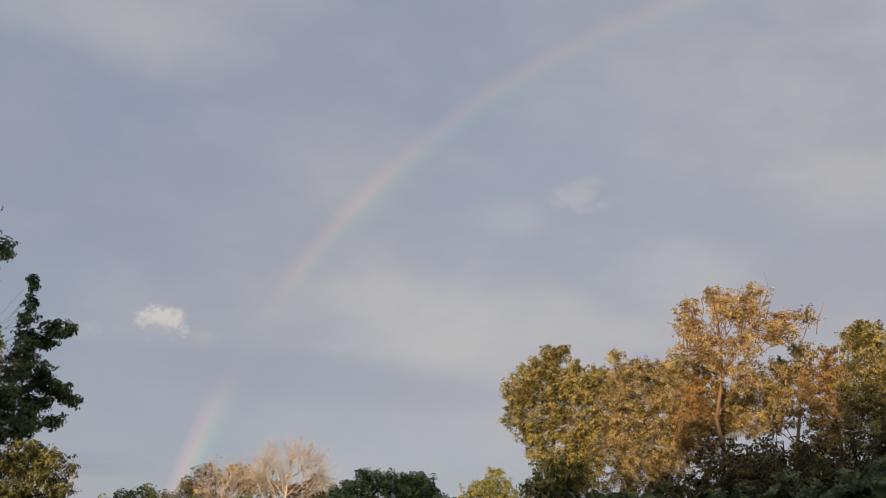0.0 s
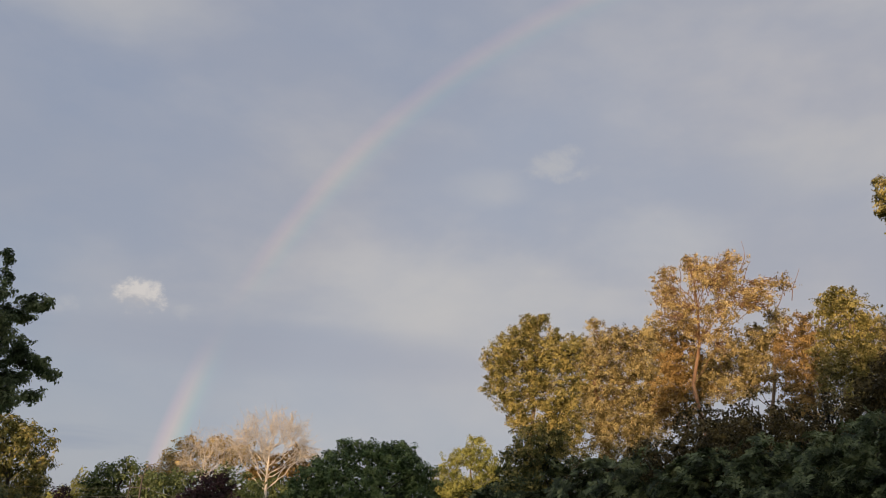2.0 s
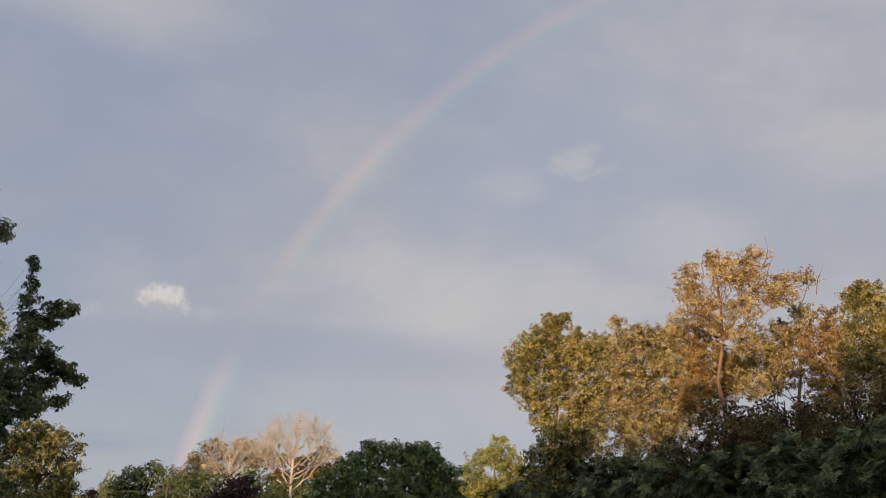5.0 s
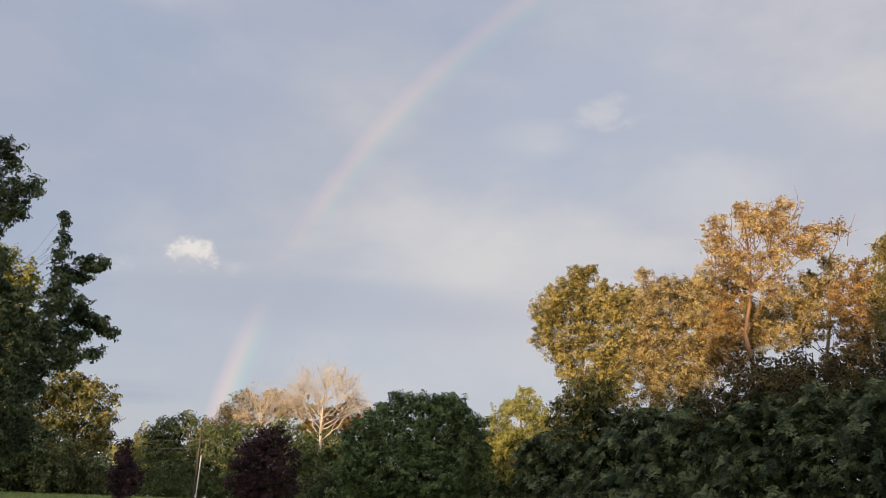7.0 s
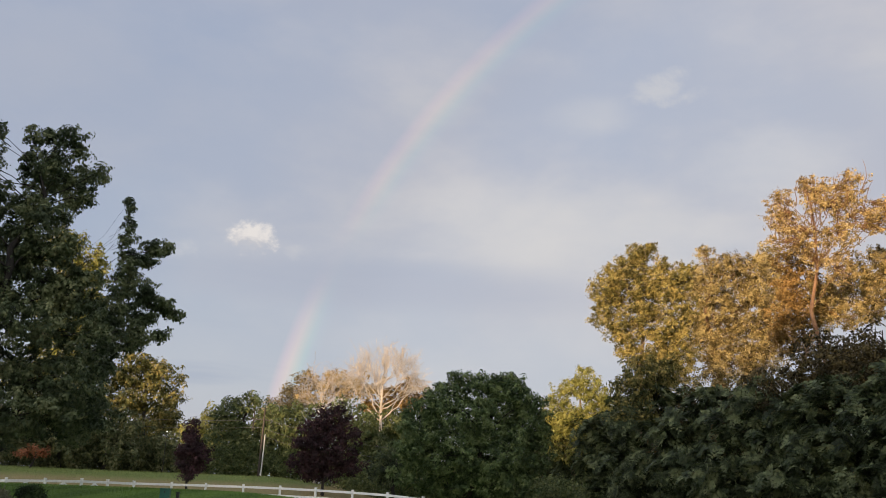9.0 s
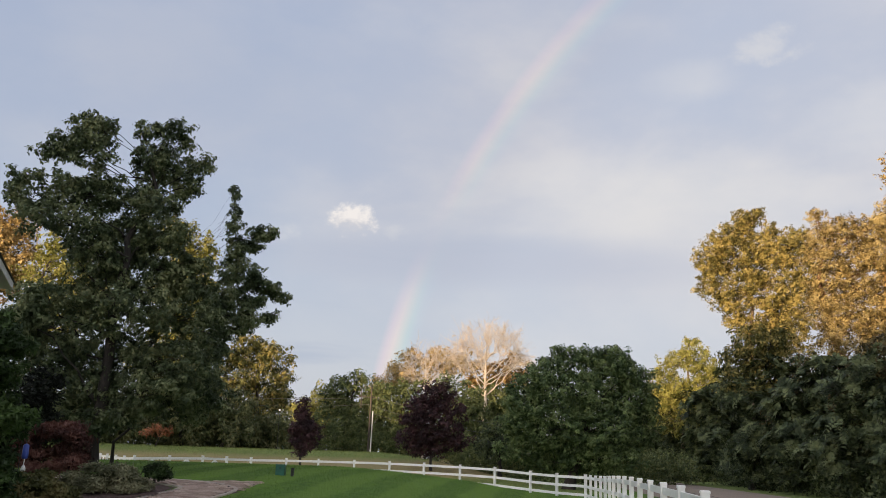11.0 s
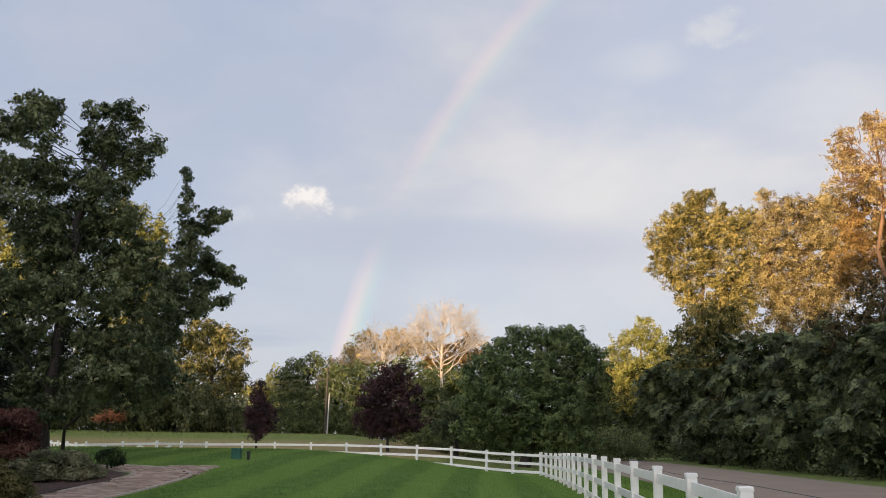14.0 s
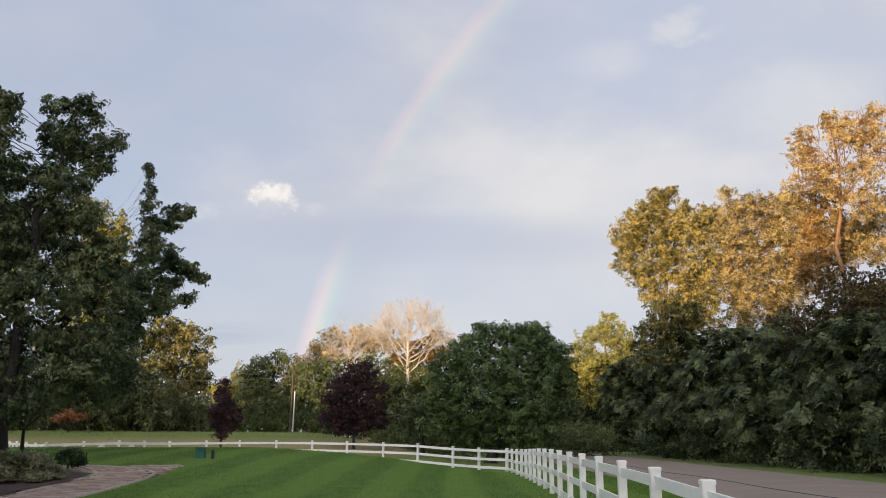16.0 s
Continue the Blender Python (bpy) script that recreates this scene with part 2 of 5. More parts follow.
LAWN = grass_material("mown_lawn", (0.050, 0.100, 0.018), (0.104, 0.184, 0.034), (0.122, 0.186, 0.042), True)
FIELD = grass_material("rough_field_grass", (0.105, 0.15, 0.042), (0.195, 0.23, 0.075), (0.12, 0.175, 0.05), False, (0.27, 0.22, 0.115))


def blade_material(name, a, b, stripes, slope=None):
    m, g = material(name)
    island = g.add("ShaderNodeNewGeometry").outputs["Random Per Island"]
    place = g.add("ShaderNodeTexCoord").outputs["Object"]
    col = g.mix(island, (*a, 1), (*b, 1))
    if slope:
        part = g.add("ShaderNodeSeparateXYZ")
        g.put(part.inputs[0], place)
        high = g.math("ADD", part.outputs[2], g.math("MULTIPLY", g.noise(place, 2.6, 5.0, 0.65), 0.7))
        col = g.mix(g.math("MULTIPLY", g.span(high, 0.5, 0.8), g.span(high, 1.5, 2.0, 0.85, 0.0)), col, (*slope, 1))
    if stripes:
        part = g.add("ShaderNodeSeparateXYZ")
        g.put(part.inputs[0], place)
        broad = g.noise(place, 0.35, 4.0)
        across = g.math("ADD", part.outputs[0], g.math("MULTIPLY", part.outputs[1], 0.12))
        across = g.math("ADD", across, g.math("MULTIPLY", broad, 0.5))
        wave = g.math("SINE", g.math("MULTIPLY", across, 2 * math.pi / 2.3))
        col = g.mix(g.span(wave, -0.5, 0.5, 0.0, 0.4), col, (b[0] * 1.4, b[1] * 1.3, b[2] * 1.3, 1))
    finish(g, surface(g, col, 0.7, gloss=0.15))
    return m


BLADE_LAWN = blade_material("lawn_blades", (0.052, 0.108, 0.019), (0.136, 0.228, 0.045), True)
BLADE_FIELD = blade_material("field_blades", (0.115, 0.165, 0.046), (0.245, 0.27, 0.098), False, (0.35, 0.28, 0.15))


def speckled(name, a, b, scale, rough, strength=0.3, distance=0.01, broad=0.6, metal=0.0):
    m, g = material(name)
    place = g.add("ShaderNodeTexCoord").outputs["Object"]
    fine = g.noise(place, scale, 6.0, 0.65)
    wide = g.noise(place, broad, 4.0)
    tone = g.math("ADD", g.math("MULTIPLY", fine, 0.6), g.math("MULTIPLY", wide, 0.4))
    col = g.mix(g.span(tone, 0.35, 0.65), (*a, 1), (*b, 1))
    finish(g, surface(g, col, rough, fine, strength, distance, metal))
    return m


ASPHALT = speckled("worn_asphalt", (0.188, 0.146, 0.112), (0.26, 0.206, 0.162), 30.0, 0.9, 0.5)
SEAM = speckled("tar_seam", (0.03, 0.028, 0.027), (0.05, 0.046, 0.044), 20.0, 0.7)
MULCH = speckled("bark_mulch", (0.034, 0.018, 0.014), (0.085, 0.048, 0.037), 12.0, 0.95, 1.0, 0.06)
WHITE_VINYL = speckled("white_vinyl", (0.70, 0.70, 0.68), (0.80, 0.80, 0.79), 5.0, 0.38, 0.05, 0.002, 1.5)
GREEN_BOX = speckled("green_enamel", (0.012, 0.085, 0.060), (0.02, 0.115, 0.082), 8.0, 0.45, 0.1, 0.002)
DARK_BOX = speckled("black_plastic", (0.012, 0.014, 0.013), (0.022, 0.024, 0.023), 8.0, 0.5)
POLE_WOOD = bark_material("pole_wood", (0.045, 0.036, 0.03), (0.09, 0.073, 0.06))
CONDUIT = speckled("pale_conduit", (0.45, 0.44, 0.42), (0.60, 0.59, 0.57), 6.0, 0.5)
WIRE = speckled("cable", (0.10, 0.097, 0.095), (0.17, 0.165, 0.16), 6.0, 0.5)
SHINGLE = speckled("roof_shingle", (0.05, 0.045, 0.045), (0.10, 0.09, 0.088), 9.0, 0.9, 0.6)
STUCCO = speckled("house_wall", (0.20, 0.185, 0.17), (0.28, 0.26, 0.24), 12.0, 0.9, 0.4)
FASCIA = speckled("white_fascia", (0.55, 0.54, 0.52), (0.66, 0.65, 0.63), 6.0, 0.5)
BLUE = speckled("blue_plastic", (0.02, 0.05, 0.26), (0.03, 0.07, 0.34), 10.0, 0.4)
IRON = speckled("black_iron", (0.012, 0.012, 0.012), (0.025, 0.024, 0.023), 20.0, 0.55)


def paver_material():
    m, g = material("clay_paver")
    rnd = g.add("ShaderNodeObjectInfo").outputs["Random"]
    place = g.add("ShaderNodeTexCoord").outputs["Object"]
    fine = g.noise(place, 22.0, 6.0, 0.7)
    col = g.ramp(rnd, [(0.0, (0.31, 0.23, 0.185)), (0.5, (0.44, 0.335, 0.28)), (1.0, (0.55, 0.44, 0.375))])
    col = g.mix(g.span(fine, 0.3, 0.7, 0.0, 0.4), col, (0.10, 0.075, 0.065, 1))
    finish(g, surface(g, col, 0.88, fine, 0.5, 0.004))
    return m


PAVER = paver_material()
EDGING = speckled("pale_edging", (0.36, 0.31, 0.27), (0.48, 0.42, 0.37), 18.0, 0.9)
m_glow, g_glow = material("lamp_globe_lit")
e_glow = g_glow.add("ShaderNodeEmission")
e_glow.inputs[0].default_value, e_glow.inputs[1].default_value = (1.0, 0.95, 0.88, 1), 0.9
finish(g_glow, e_glow.outputs[0])
GLOBE = m_glow


# ---- mesh helpers ----
def fast_mesh(name, verts, faces, mat, smooth=False):
    """verts (n,3); faces (m,k) with one k."""
    verts, faces = np.asarray(verts, np.float32), np.asarray(faces, np.int32)
    me = bpy.data.meshes.new(name)
    k = faces.shape[1]
    me.vertices.add(len(verts))
    me.vertices.foreach_set("co", verts.ravel())
    me.loops.add(faces.size)
    me.loops.foreach_set("vertex_index", faces.ravel())
    me.polygons.add(len(faces))
    me.polygons.foreach_set("loop_start", np.arange(0, faces.size, k, dtype=np.int32))
    me.polygons.foreach_set("use_smooth", np.full(len(faces), smooth))
    me.update(calc_edges=True)
    me.materials.append(mat)
    return me


def part(name, mesh, parent, label="", kind=""):
    ob = new(name, mesh)
    ob.parent = parent
    return tagged(ob, label, kind=kind)


def bm_mesh(name, bm, mat):
    me = bpy.data.meshes.new(name)
    bm.to_mesh(me)
    bm.free()
    me.materials.append(mat)
    return me


def box_mesh(name, size, mat, bevel=0.0, at=(0, 0, 0)):
    bm = bmesh.new()
    bmesh.ops.create_cube(bm, size=1.0)
    bmesh.ops.scale(bm, vec=size, verts=bm.verts)
    if bevel:
        bmesh.ops.bevel(bm, geom=bm.edges[:], offset=bevel, segments=2, affect="EDGES")
    bmesh.ops.translate(bm, vec=at, verts=bm.verts)
    return bm_mesh(name, bm, mat)


class Tubes:
    """Tapered round limbs gathered into one mesh."""

    def __init__(self, sides=7):
        self.sides, self.v, self.f, self.n = sides, [], [], 0

    def add(self, path, radii):
        path = np.asarray(path, float)
        k = self.sides
        tang = np.gradient(path, axis=0)
        tang /= np.linalg.norm(tang, axis=1)[:, None] + 1e-9
        ref = np.array([0.31, 0.83, 0.12])
        a = np.cross(tang, ref)
        a /= np.linalg.norm(a, axis=1)[:, None] + 1e-9
        b = np.cross(tang, a)
        th = np.arange(k) * 2 * math.pi / k
        rings = path[:, None] + np.asarray(radii)[:, None, None] * (a[:, None] * np.cos(th)[None, :, None] + b[:, None] * np.sin(th)[None, :, None])
        self.v.append(rings.reshape(-1, 3))
        i, j = np.meshgrid(np.arange(len(path) - 1), np.arange(k), indexing="ij")
        q = np.stack([i * k + j, i * k + (j + 1) % k, (i + 1) * k + (j + 1) % k, (i + 1) * k + j], -1).reshape(-1, 4)
        self.f.append(q + self.n)
        self.n += len(path) * k

    def mesh(self, name, mat):
        return fast_mesh(name, np.concatenate(self.v), np.concatenate(self.f), mat, True)


def bend(a, b, rng, sag=0.12, n=6):
    """A slightly crooked way from a to b."""
    a, b = np.asarray(a, float), np.asarray(b, float)
    t = np.linspace(0, 1, n)[:, None]
    size = np.linalg.norm(b - a)
    off = rng.normal(size=(1, 3)) * size * sag
    jit = rng.normal(size=(n, 3)) * size * 0.018
    jit[0] = jit[-1] = 0
    return a + (b - a) * t + off * np.sin(t * math.pi) + jit


def wobble(d, rng):
    """Smooth unevenness over the sphere of directions d."""
    out = np.zeros(len(d))
    for f, amp in ((2.2, 0.5), (4.1, 0.35), (7.3, 0.2)):
        k = rng.normal(size=(3, 3)) * f
        out += amp * np.sin(d @ k[0] + rng.uniform(0, 6)) * np.sin(d @ k[1] + rng.uniform(0, 6))
    return out


def clump_points(lobes, count, rng, shell=0.5, uneven=0.28, puff=0.95, flat=0.6, dense=1.15):
    """Twig ends: each lobe (x y z rx ry rz) carries smaller sprays, and the ends lie on the upper side of the sprays."""
    lobes = np.asarray(lobes, float)
    spot, way, size = [], [], []
    for lobe in lobes:
        n = max(8, int(4.0 * lobe[3] * lobe[5] / puff ** 2 * dense))
        d = rng.normal(size=(n, 3))
        d /= np.linalg.norm(d, axis=1)[:, None]
        r = (shell + (1 - shell) * rng.random(n) ** 0.6) * (1 + uneven * wobble(d, rng))
        r = np.maximum(r - 0.45 * puff / max(lobe[3], lobe[5]), 0.1)
        spot.append(lobe[:3] + d * r[:, None] * lobe[3:6])
        way.append(d)
        size.append(puff * rng.uniform(0.4, 1.3, n) * min(1.0, 1.4 * min(lobe[3], lobe[5]) / puff))
    spot, way, size = np.concatenate(spot), np.concatenate(way), np.concatenate(size)
    share = size ** 2
    n = np.maximum(3, (count * share / share.sum()).astype(int))
    e = rng.normal(size=(n.sum(), 3)) + np.repeat(way, n, 0) * 0.6 + np.array([0, 0, 0.75])
    e /= np.linalg.norm(e, axis=1)[:, None]
    s = np.repeat(size, n)[:, None]
    pts = np.repeat(spot, n, 0) + e * s * np.array([1.05, 1.05, flat]) * rng.uniform(0.6, 1.0, (n.sum(), 1))
    return pts, e


def leaf_cloud(name, pts, outs, per, spread, length, width, mat, rng, rise=0.5, hang=0.0):
    """Folded leaves gathered round the twig ends."""
    n = len(pts) * per
    size = rng.uniform(0.6, 1.35, len(pts)).repeat(per)
    off = np.clip(rng.normal(size=(n, 3)), -1.5, 1.5) * spread * size[:, None] * np.array([1, 1, 0.62])
    p = pts.repeat(per, 0) + off
    nor = rng.normal(size=(n, 3)) * 0.75 + outs.repeat(per, 0) * 0.55 + np.array([0, 0, rise])
    nor /= np.linalg.norm(nor, axis=1)[:, None]
    a = rng.normal(size=(n, 3)) + np.array([0, 0, -hang])
    a -= nor * (a * nor).sum(1)[:, None]
    a /= np.linalg.norm(a, axis=1)[:, None] + 1e-9
    b = np.cross(nor, a)
    s = rng.uniform(0.7, 1.3, n)[:, None]
    L, W = length * s, width * s
    v = np.stack([p - a * L * 0.5, p + b * W * 0.5 + nor * W * 0.18 - a * L * 0.08, p + a * L * 0.5, p - b * W * 0.5 + nor * W * 0.18 - a * L * 0.08], 1).reshape(-1, 3)
    return fast_mesh(name, v, np.arange(n * 4).reshape(-1, 4), mat)


def frond_cloud(name, pts, outs, fronds, pairs, length, leaflet, mat, rng):
    """Feathered leaves: each twig end carries fronds with leaflets in pairs, which fan out all round and droop."""
    n = len(pts) * fronds
    p = pts.repeat(fronds, 0)
    fan = np.tile(np.arange(fronds) * 2 * math.pi / fronds, len(pts)) + rng.normal(size=n) * 0.3 + rng.uniform(0, 6, len(pts)).repeat(fronds)
    face = outs * np.array([1, 1, 0.5]) + np.array([0, 0, 0.55]) + rng.normal(size=outs.shape) * 0.3
    face /= np.linalg.norm(face, axis=1)[:, None]
    one = np.cross(face, np.array([0.0, 0.0, 1.0]))
    one /= np.linalg.norm(one, axis=1)[:, None] + 1e-9
    two = np.cross(face, one)
    face = face.repeat(fronds, 0)
    axis = one.repeat(fronds, 0) * np.cos(fan)[:, None] + two.repeat(fronds, 0) * np.sin(fan)[:, None] + face * rng.uniform(0.1, 0.5, (n, 1))
    axis /= np.linalg.norm(axis, axis=1)[:, None]
    side = np.cross(axis, face + rng.normal(size=(n, 3)) * 0.2)
    side /= np.linalg.norm(side, axis=1)[:, None] + 1e-9
    size = length * rng.uniform(0.6, 1.3, n)[:, None]
    drop = rng.uniform(0.2, 0.75, n)[:, None] * 0.7 * np.array([0, 0, -1.0])
    quads = []
    for k in range(pairs):
        t = (k + 0.6) / pairs
        root = p + axis * size * t + drop * size * t * t
        for s in (-1, 1):
            way = side * s * 0.85 + axis * 0.5 + drop * (0.3 + 0.4 * t)
            way /= np.linalg.norm(way, axis=1)[:, None]
            L = leaflet * (1.15 - 0.7 * abs(t - 0.45)) * rng.uniform(0.8, 1.2, n)[:, None]
            wide = np.cross(way, np.cross(side, axis) + rng.normal(size=(n, 3)) * 0.25)
            wide *= L * 0.27 / (np.linalg.norm(wide, axis=1)[:, None] + 1e-9)
            mid = root + way * L * 0.45
            quads.append(np.stack([root, mid + wide, root + way * L, mid - wide], 1))
    v = np.concatenate(quads).reshape(-1, 3)
    return fast_mesh(name, v, np.arange(len(v)).reshape(-1, 4), mat)


# ---- the lie of the land ----
def ramp01(x, a, b):
    t = np.clip((np.asarray(x, float) - a) / (b - a), 0, 1)
    return t * t * (3 - 2 * t)


def ground_height(x, y):
    x, y = np.asarray(x, float), np.asarray(y, float)
    lean = x + 0.09 * y
    # mound of the lawn, falling off beyond its crest
    rise = ramp01(-x, 1.0, 15.0) * ramp01(y, 10, 37)
    far = np.hypot(x, y)
    z = 1.06 * rise * (1.0 - 0.85 * ramp01(far, 43, 51))
    # slight dip at the fence corner
    z = z - 0.22 * ramp01(y, 25, 46) * ramp01(lean, -4.5, -0.5) * (1 - ramp01(lean, 1.5, 5.0))
    # the field beyond the fence climbs to a low rise
    bearing = np.degrees(np.arctan2(x, y))
    return z + 1.78 * ramp01(far, 60, 75) * ramp01(-bearing, 7, 17)


def on_ground(bearing, dist):
    b = radians(bearing)
    x, y = dist * math.sin(b), dist * math.cos(b)
    return x, y, float(ground_height(x, y))


def strip_grid(xs, ys):
    X, Y = np.meshgrid(xs, ys)
    v = np.stack([X, Y, ground_height(X, Y)], -1).reshape(-1, 3)
    i, j = np.meshgrid(np.arange(len(ys) - 1), np.arange(len(xs) - 1), indexing="ij")
    k = len(xs)
    q = np.stack([i * k + j, i * k + j + 1, (i + 1) * k + j + 1, (i + 1) * k + j], -1).reshape(-1, 4)
    return v, q


def build_ground():
    xs = np.concatenate([[-3500, -1500, -700, -350], np.arange(-200, -60, 8), np.arange(-60, 40, 1.0), np.arange(40, 201, 8), [350, 700, 1500, 3500]])
    ys = np.concatenate([[-3500, -1500, -700, -350], np.arange(-200, -10, 8), np.arange(-10, 110, 1.0), np.arange(110, 271, 8), [400, 700, 1500, 3500]])
    v, q = strip_grid(xs, ys)
    me = fast_mesh("ground", v, q, LAWN, True)
    me.materials.append(FIELD)
    c = v[q].mean(1)
    far = np.hypot(c[:, 0], c[:, 1])
    me.polygons.foreach_set("material_index", ((far > 55) & (c[:, 0] + 0.13 * c[:, 1] < 6) | (c[:, 0] + 0.131 * c[:, 1] > 15.5)).astype(np.int32))
    tagged(new("ground", me), "mown green lawn with stripes, rough field beyond", "lawn", kind="structure")


build_ground()


def road_edge(y, off):
    """x of a line along the road, off metres from its near edge."""
    return 7.15 - 0.131 * y + off


def build_road():
    ys = np.concatenate([np.arange(-60, 0, 6.0), np.arange(0, 120, 1.5)])
    for name, lo, hi, lift, mat, label, cat in (
            ("road", 0.0, 9.0, 0.03, ASPHALT, "worn grey asphalt road behind the white fence", "road"),):
        offs = np.linspace(lo, hi, 9)
        v = np.array([[road_edge(y, o), y, float(ground_height(road_edge(y, o), y)) + lift + 0.05 * math.sin(math.pi * (o - lo) / (hi - lo))] for y in ys for o in offs])
        k = len(offs)
        i, j = np.meshgrid(np.arange(len(ys) - 1), np.arange(k - 1), indexing="ij")
        q = np.stack([i * k + j, i * k + j + 1, (i + 1) * k + j + 1, (i + 1) * k + j], -1).reshape(-1, 4)
        road = tagged(new(name, fast_mesh(name, v, q, mat, True)), label, cat, kind="structure")
    t = Tubes(5)
    path = [(road_edge(y, 3.2 + 0.15 * math.sin(y * 0.4)), y, float(ground_height(road_edge(y, 3.2), y)) + 0.075) for y in np.arange(0, 110, 2.0)]
    t.add(path, [0.02] * len(path))
    part("tar_seam", t.mesh("tar_seam", SEAM), road, "dark tar seam along the road")


build_road()


# ---- trees ----
def place_lobes(root, dist, lobes, rng=None, deep=0.0):
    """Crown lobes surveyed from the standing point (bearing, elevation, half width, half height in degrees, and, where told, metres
    farther off), turned into metres about the tree's foot; deep spreads them front to back by a share of the crown's width."""
    out = []
    wide = dist * radians(max(q[0] for q in lobes) - min(q[0] for q in lobes))
    for bearing, elev, half, high, *depth in lobes:
        d = dist + (depth[0] if depth else 0.0) + (rng.uniform(-1, 1) * deep * wide if rng else 0.0)
        b = radians(bearing)
        c = np.array([d * math.sin(b), d * math.cos(b), EYE.z + d * math.tan(radians(elev))]) - np.array(root)
        rw, rh = d * math.tan(radians(half)), d * math.tan(radians(high))
        out.append((*c, rw, rw * 0.5 + rh * 0.5, rh))
    return np.array(out)


def dome_crown(name, lobes, r, per, size, mat, rng, cover=1.3, inner=0.3, droop=0.5, bridge=3):
    """Foliage in many small domes: each lobe (x y z rx ry rz) is set with clumps of about r, and the leaves lie shingled over the
    clumps' upper and outer sides. Returns the mesh and the clumps' centres."""
    # lesser lobes bridge the gaps between neighbours
    gap = np.linalg.norm(lobes[:, None, :3] - lobes[None, :, :3], axis=2) + np.eye(len(lobes)) * 1e6
    extra = []
    for k in range(len(lobes)):
        for j in np.argsort(gap[k])[:bridge]:
            between = lobes[k] * 0.5 + lobes[j] * 0.5
            between[3:6] *= rng.uniform(0.6, 0.9)
            if gap[k, j] < 2.2 * (lobes[k, 3] + lobes[j, 3]):
                extra.append(between)
    full = np.concatenate([lobes, np.array(extra).reshape(-1, 6)])
    mid, half = full[:, :3], full[:, 3:6]
    spot, way, scale = [], [], []
    for k, (a, b, c) in enumerate(half):
        n = max(3, int(cover * 4 * (a * b + b * c + a * c) / 3 / r ** 2))
        d = rng.normal(size=(n, 3))
        d /= np.linalg.norm(d, axis=1)[:, None]
        deep = rng.random(n) < inner
        reach = (1 + 0.3 * wobble(d, rng)) * np.where(deep, rng.uniform(0.25, 0.8, n), rng.uniform(0.8, 1.1, n))
        p = mid[k] + d * reach[:, None] * np.maximum(half[k] - 0.5 * r, 0.3 * half[k])
        near = (((p[:, None] - mid[None]) / half[None]) ** 2).sum(2)
        near[:, k] = 9
        keep = ((near.min(1) > 0.5) | (rng.random(n) < 0.2)) & (p[:, 2] > 0.15)
        spot.append(p[keep])
        way.append(d[keep])
        scale.append(rng.uniform(0.45, 1.5, keep.sum()) * min(1.0, 1.3 * min(a, c) / r))
    spot, way, scale = np.concatenate(spot), np.concatenate(way), np.concatenate(scale)
    axis = way * 0.8 + rng.normal(size=way.shape) * 0.4 + np.array([0, 0, 0.35 - 0.5 * droop])
    axis /= np.linalg.norm(axis, axis=1)[:, None]
    m = np.maximum(6, (per * scale ** 2).astype(int))
    n = m.sum()
    # each clump is drawn out along its own twig, ragged towards the end
    long = rng.uniform(0.9, 2.0, len(spot)).repeat(m)[:, None]
    axis, s = axis.repeat(m, 0), (scale * r).repeat(m)[:, None]
    e = axis * 0.35 + rng.normal(size=(n, 3)) * 0.75 + np.array([0, 0, 0.25])
    e /= np.linalg.norm(e, axis=1)[:, None]
    along = (e * axis).sum(1)[:, None]
    shape = (e - axis * along) * (1 - 0.35 * np.maximum(along, 0)) + axis * along * long
    p = spot.repeat(m, 0) + shape * s * np.array([1, 1, 0.8]) * rng.uniform(0.45, 1.15, (n, 1))
    nor = e * 0.9 + rng.normal(size=(n, 3)) * 0.34 + np.array([0, 0, 0.35])
    nor /= np.linalg.norm(nor, axis=1)[:, None]
    a = e - axis * (e * axis).sum(1)[:, None] + rng.normal(size=(n, 3)) * 0.35 + np.array([0, 0, -droop])
    a -= nor * (a * nor).sum(1)[:, None]
    a /= np.linalg.norm(a, axis=1)[:, None] + 1e-9
    b = np.cross(nor, a)
    grow = rng.uniform(0.7, 1.3, n)[:, None]
    L, W = size[0] * grow, size[1] * grow
    v = np.stack([p - a * L * 0.5, p + b * W * 0.5 + nor * W * 0.18 - a * L * 0.08, p + a * L * 0.5, p - b * W * 0.5 + nor * W * 0.18 - a * L * 0.08], 1).reshape(-1, 3)
    return fast_mesh(name, v, np.arange(n * 4).reshape(-1, 4), mat), spot


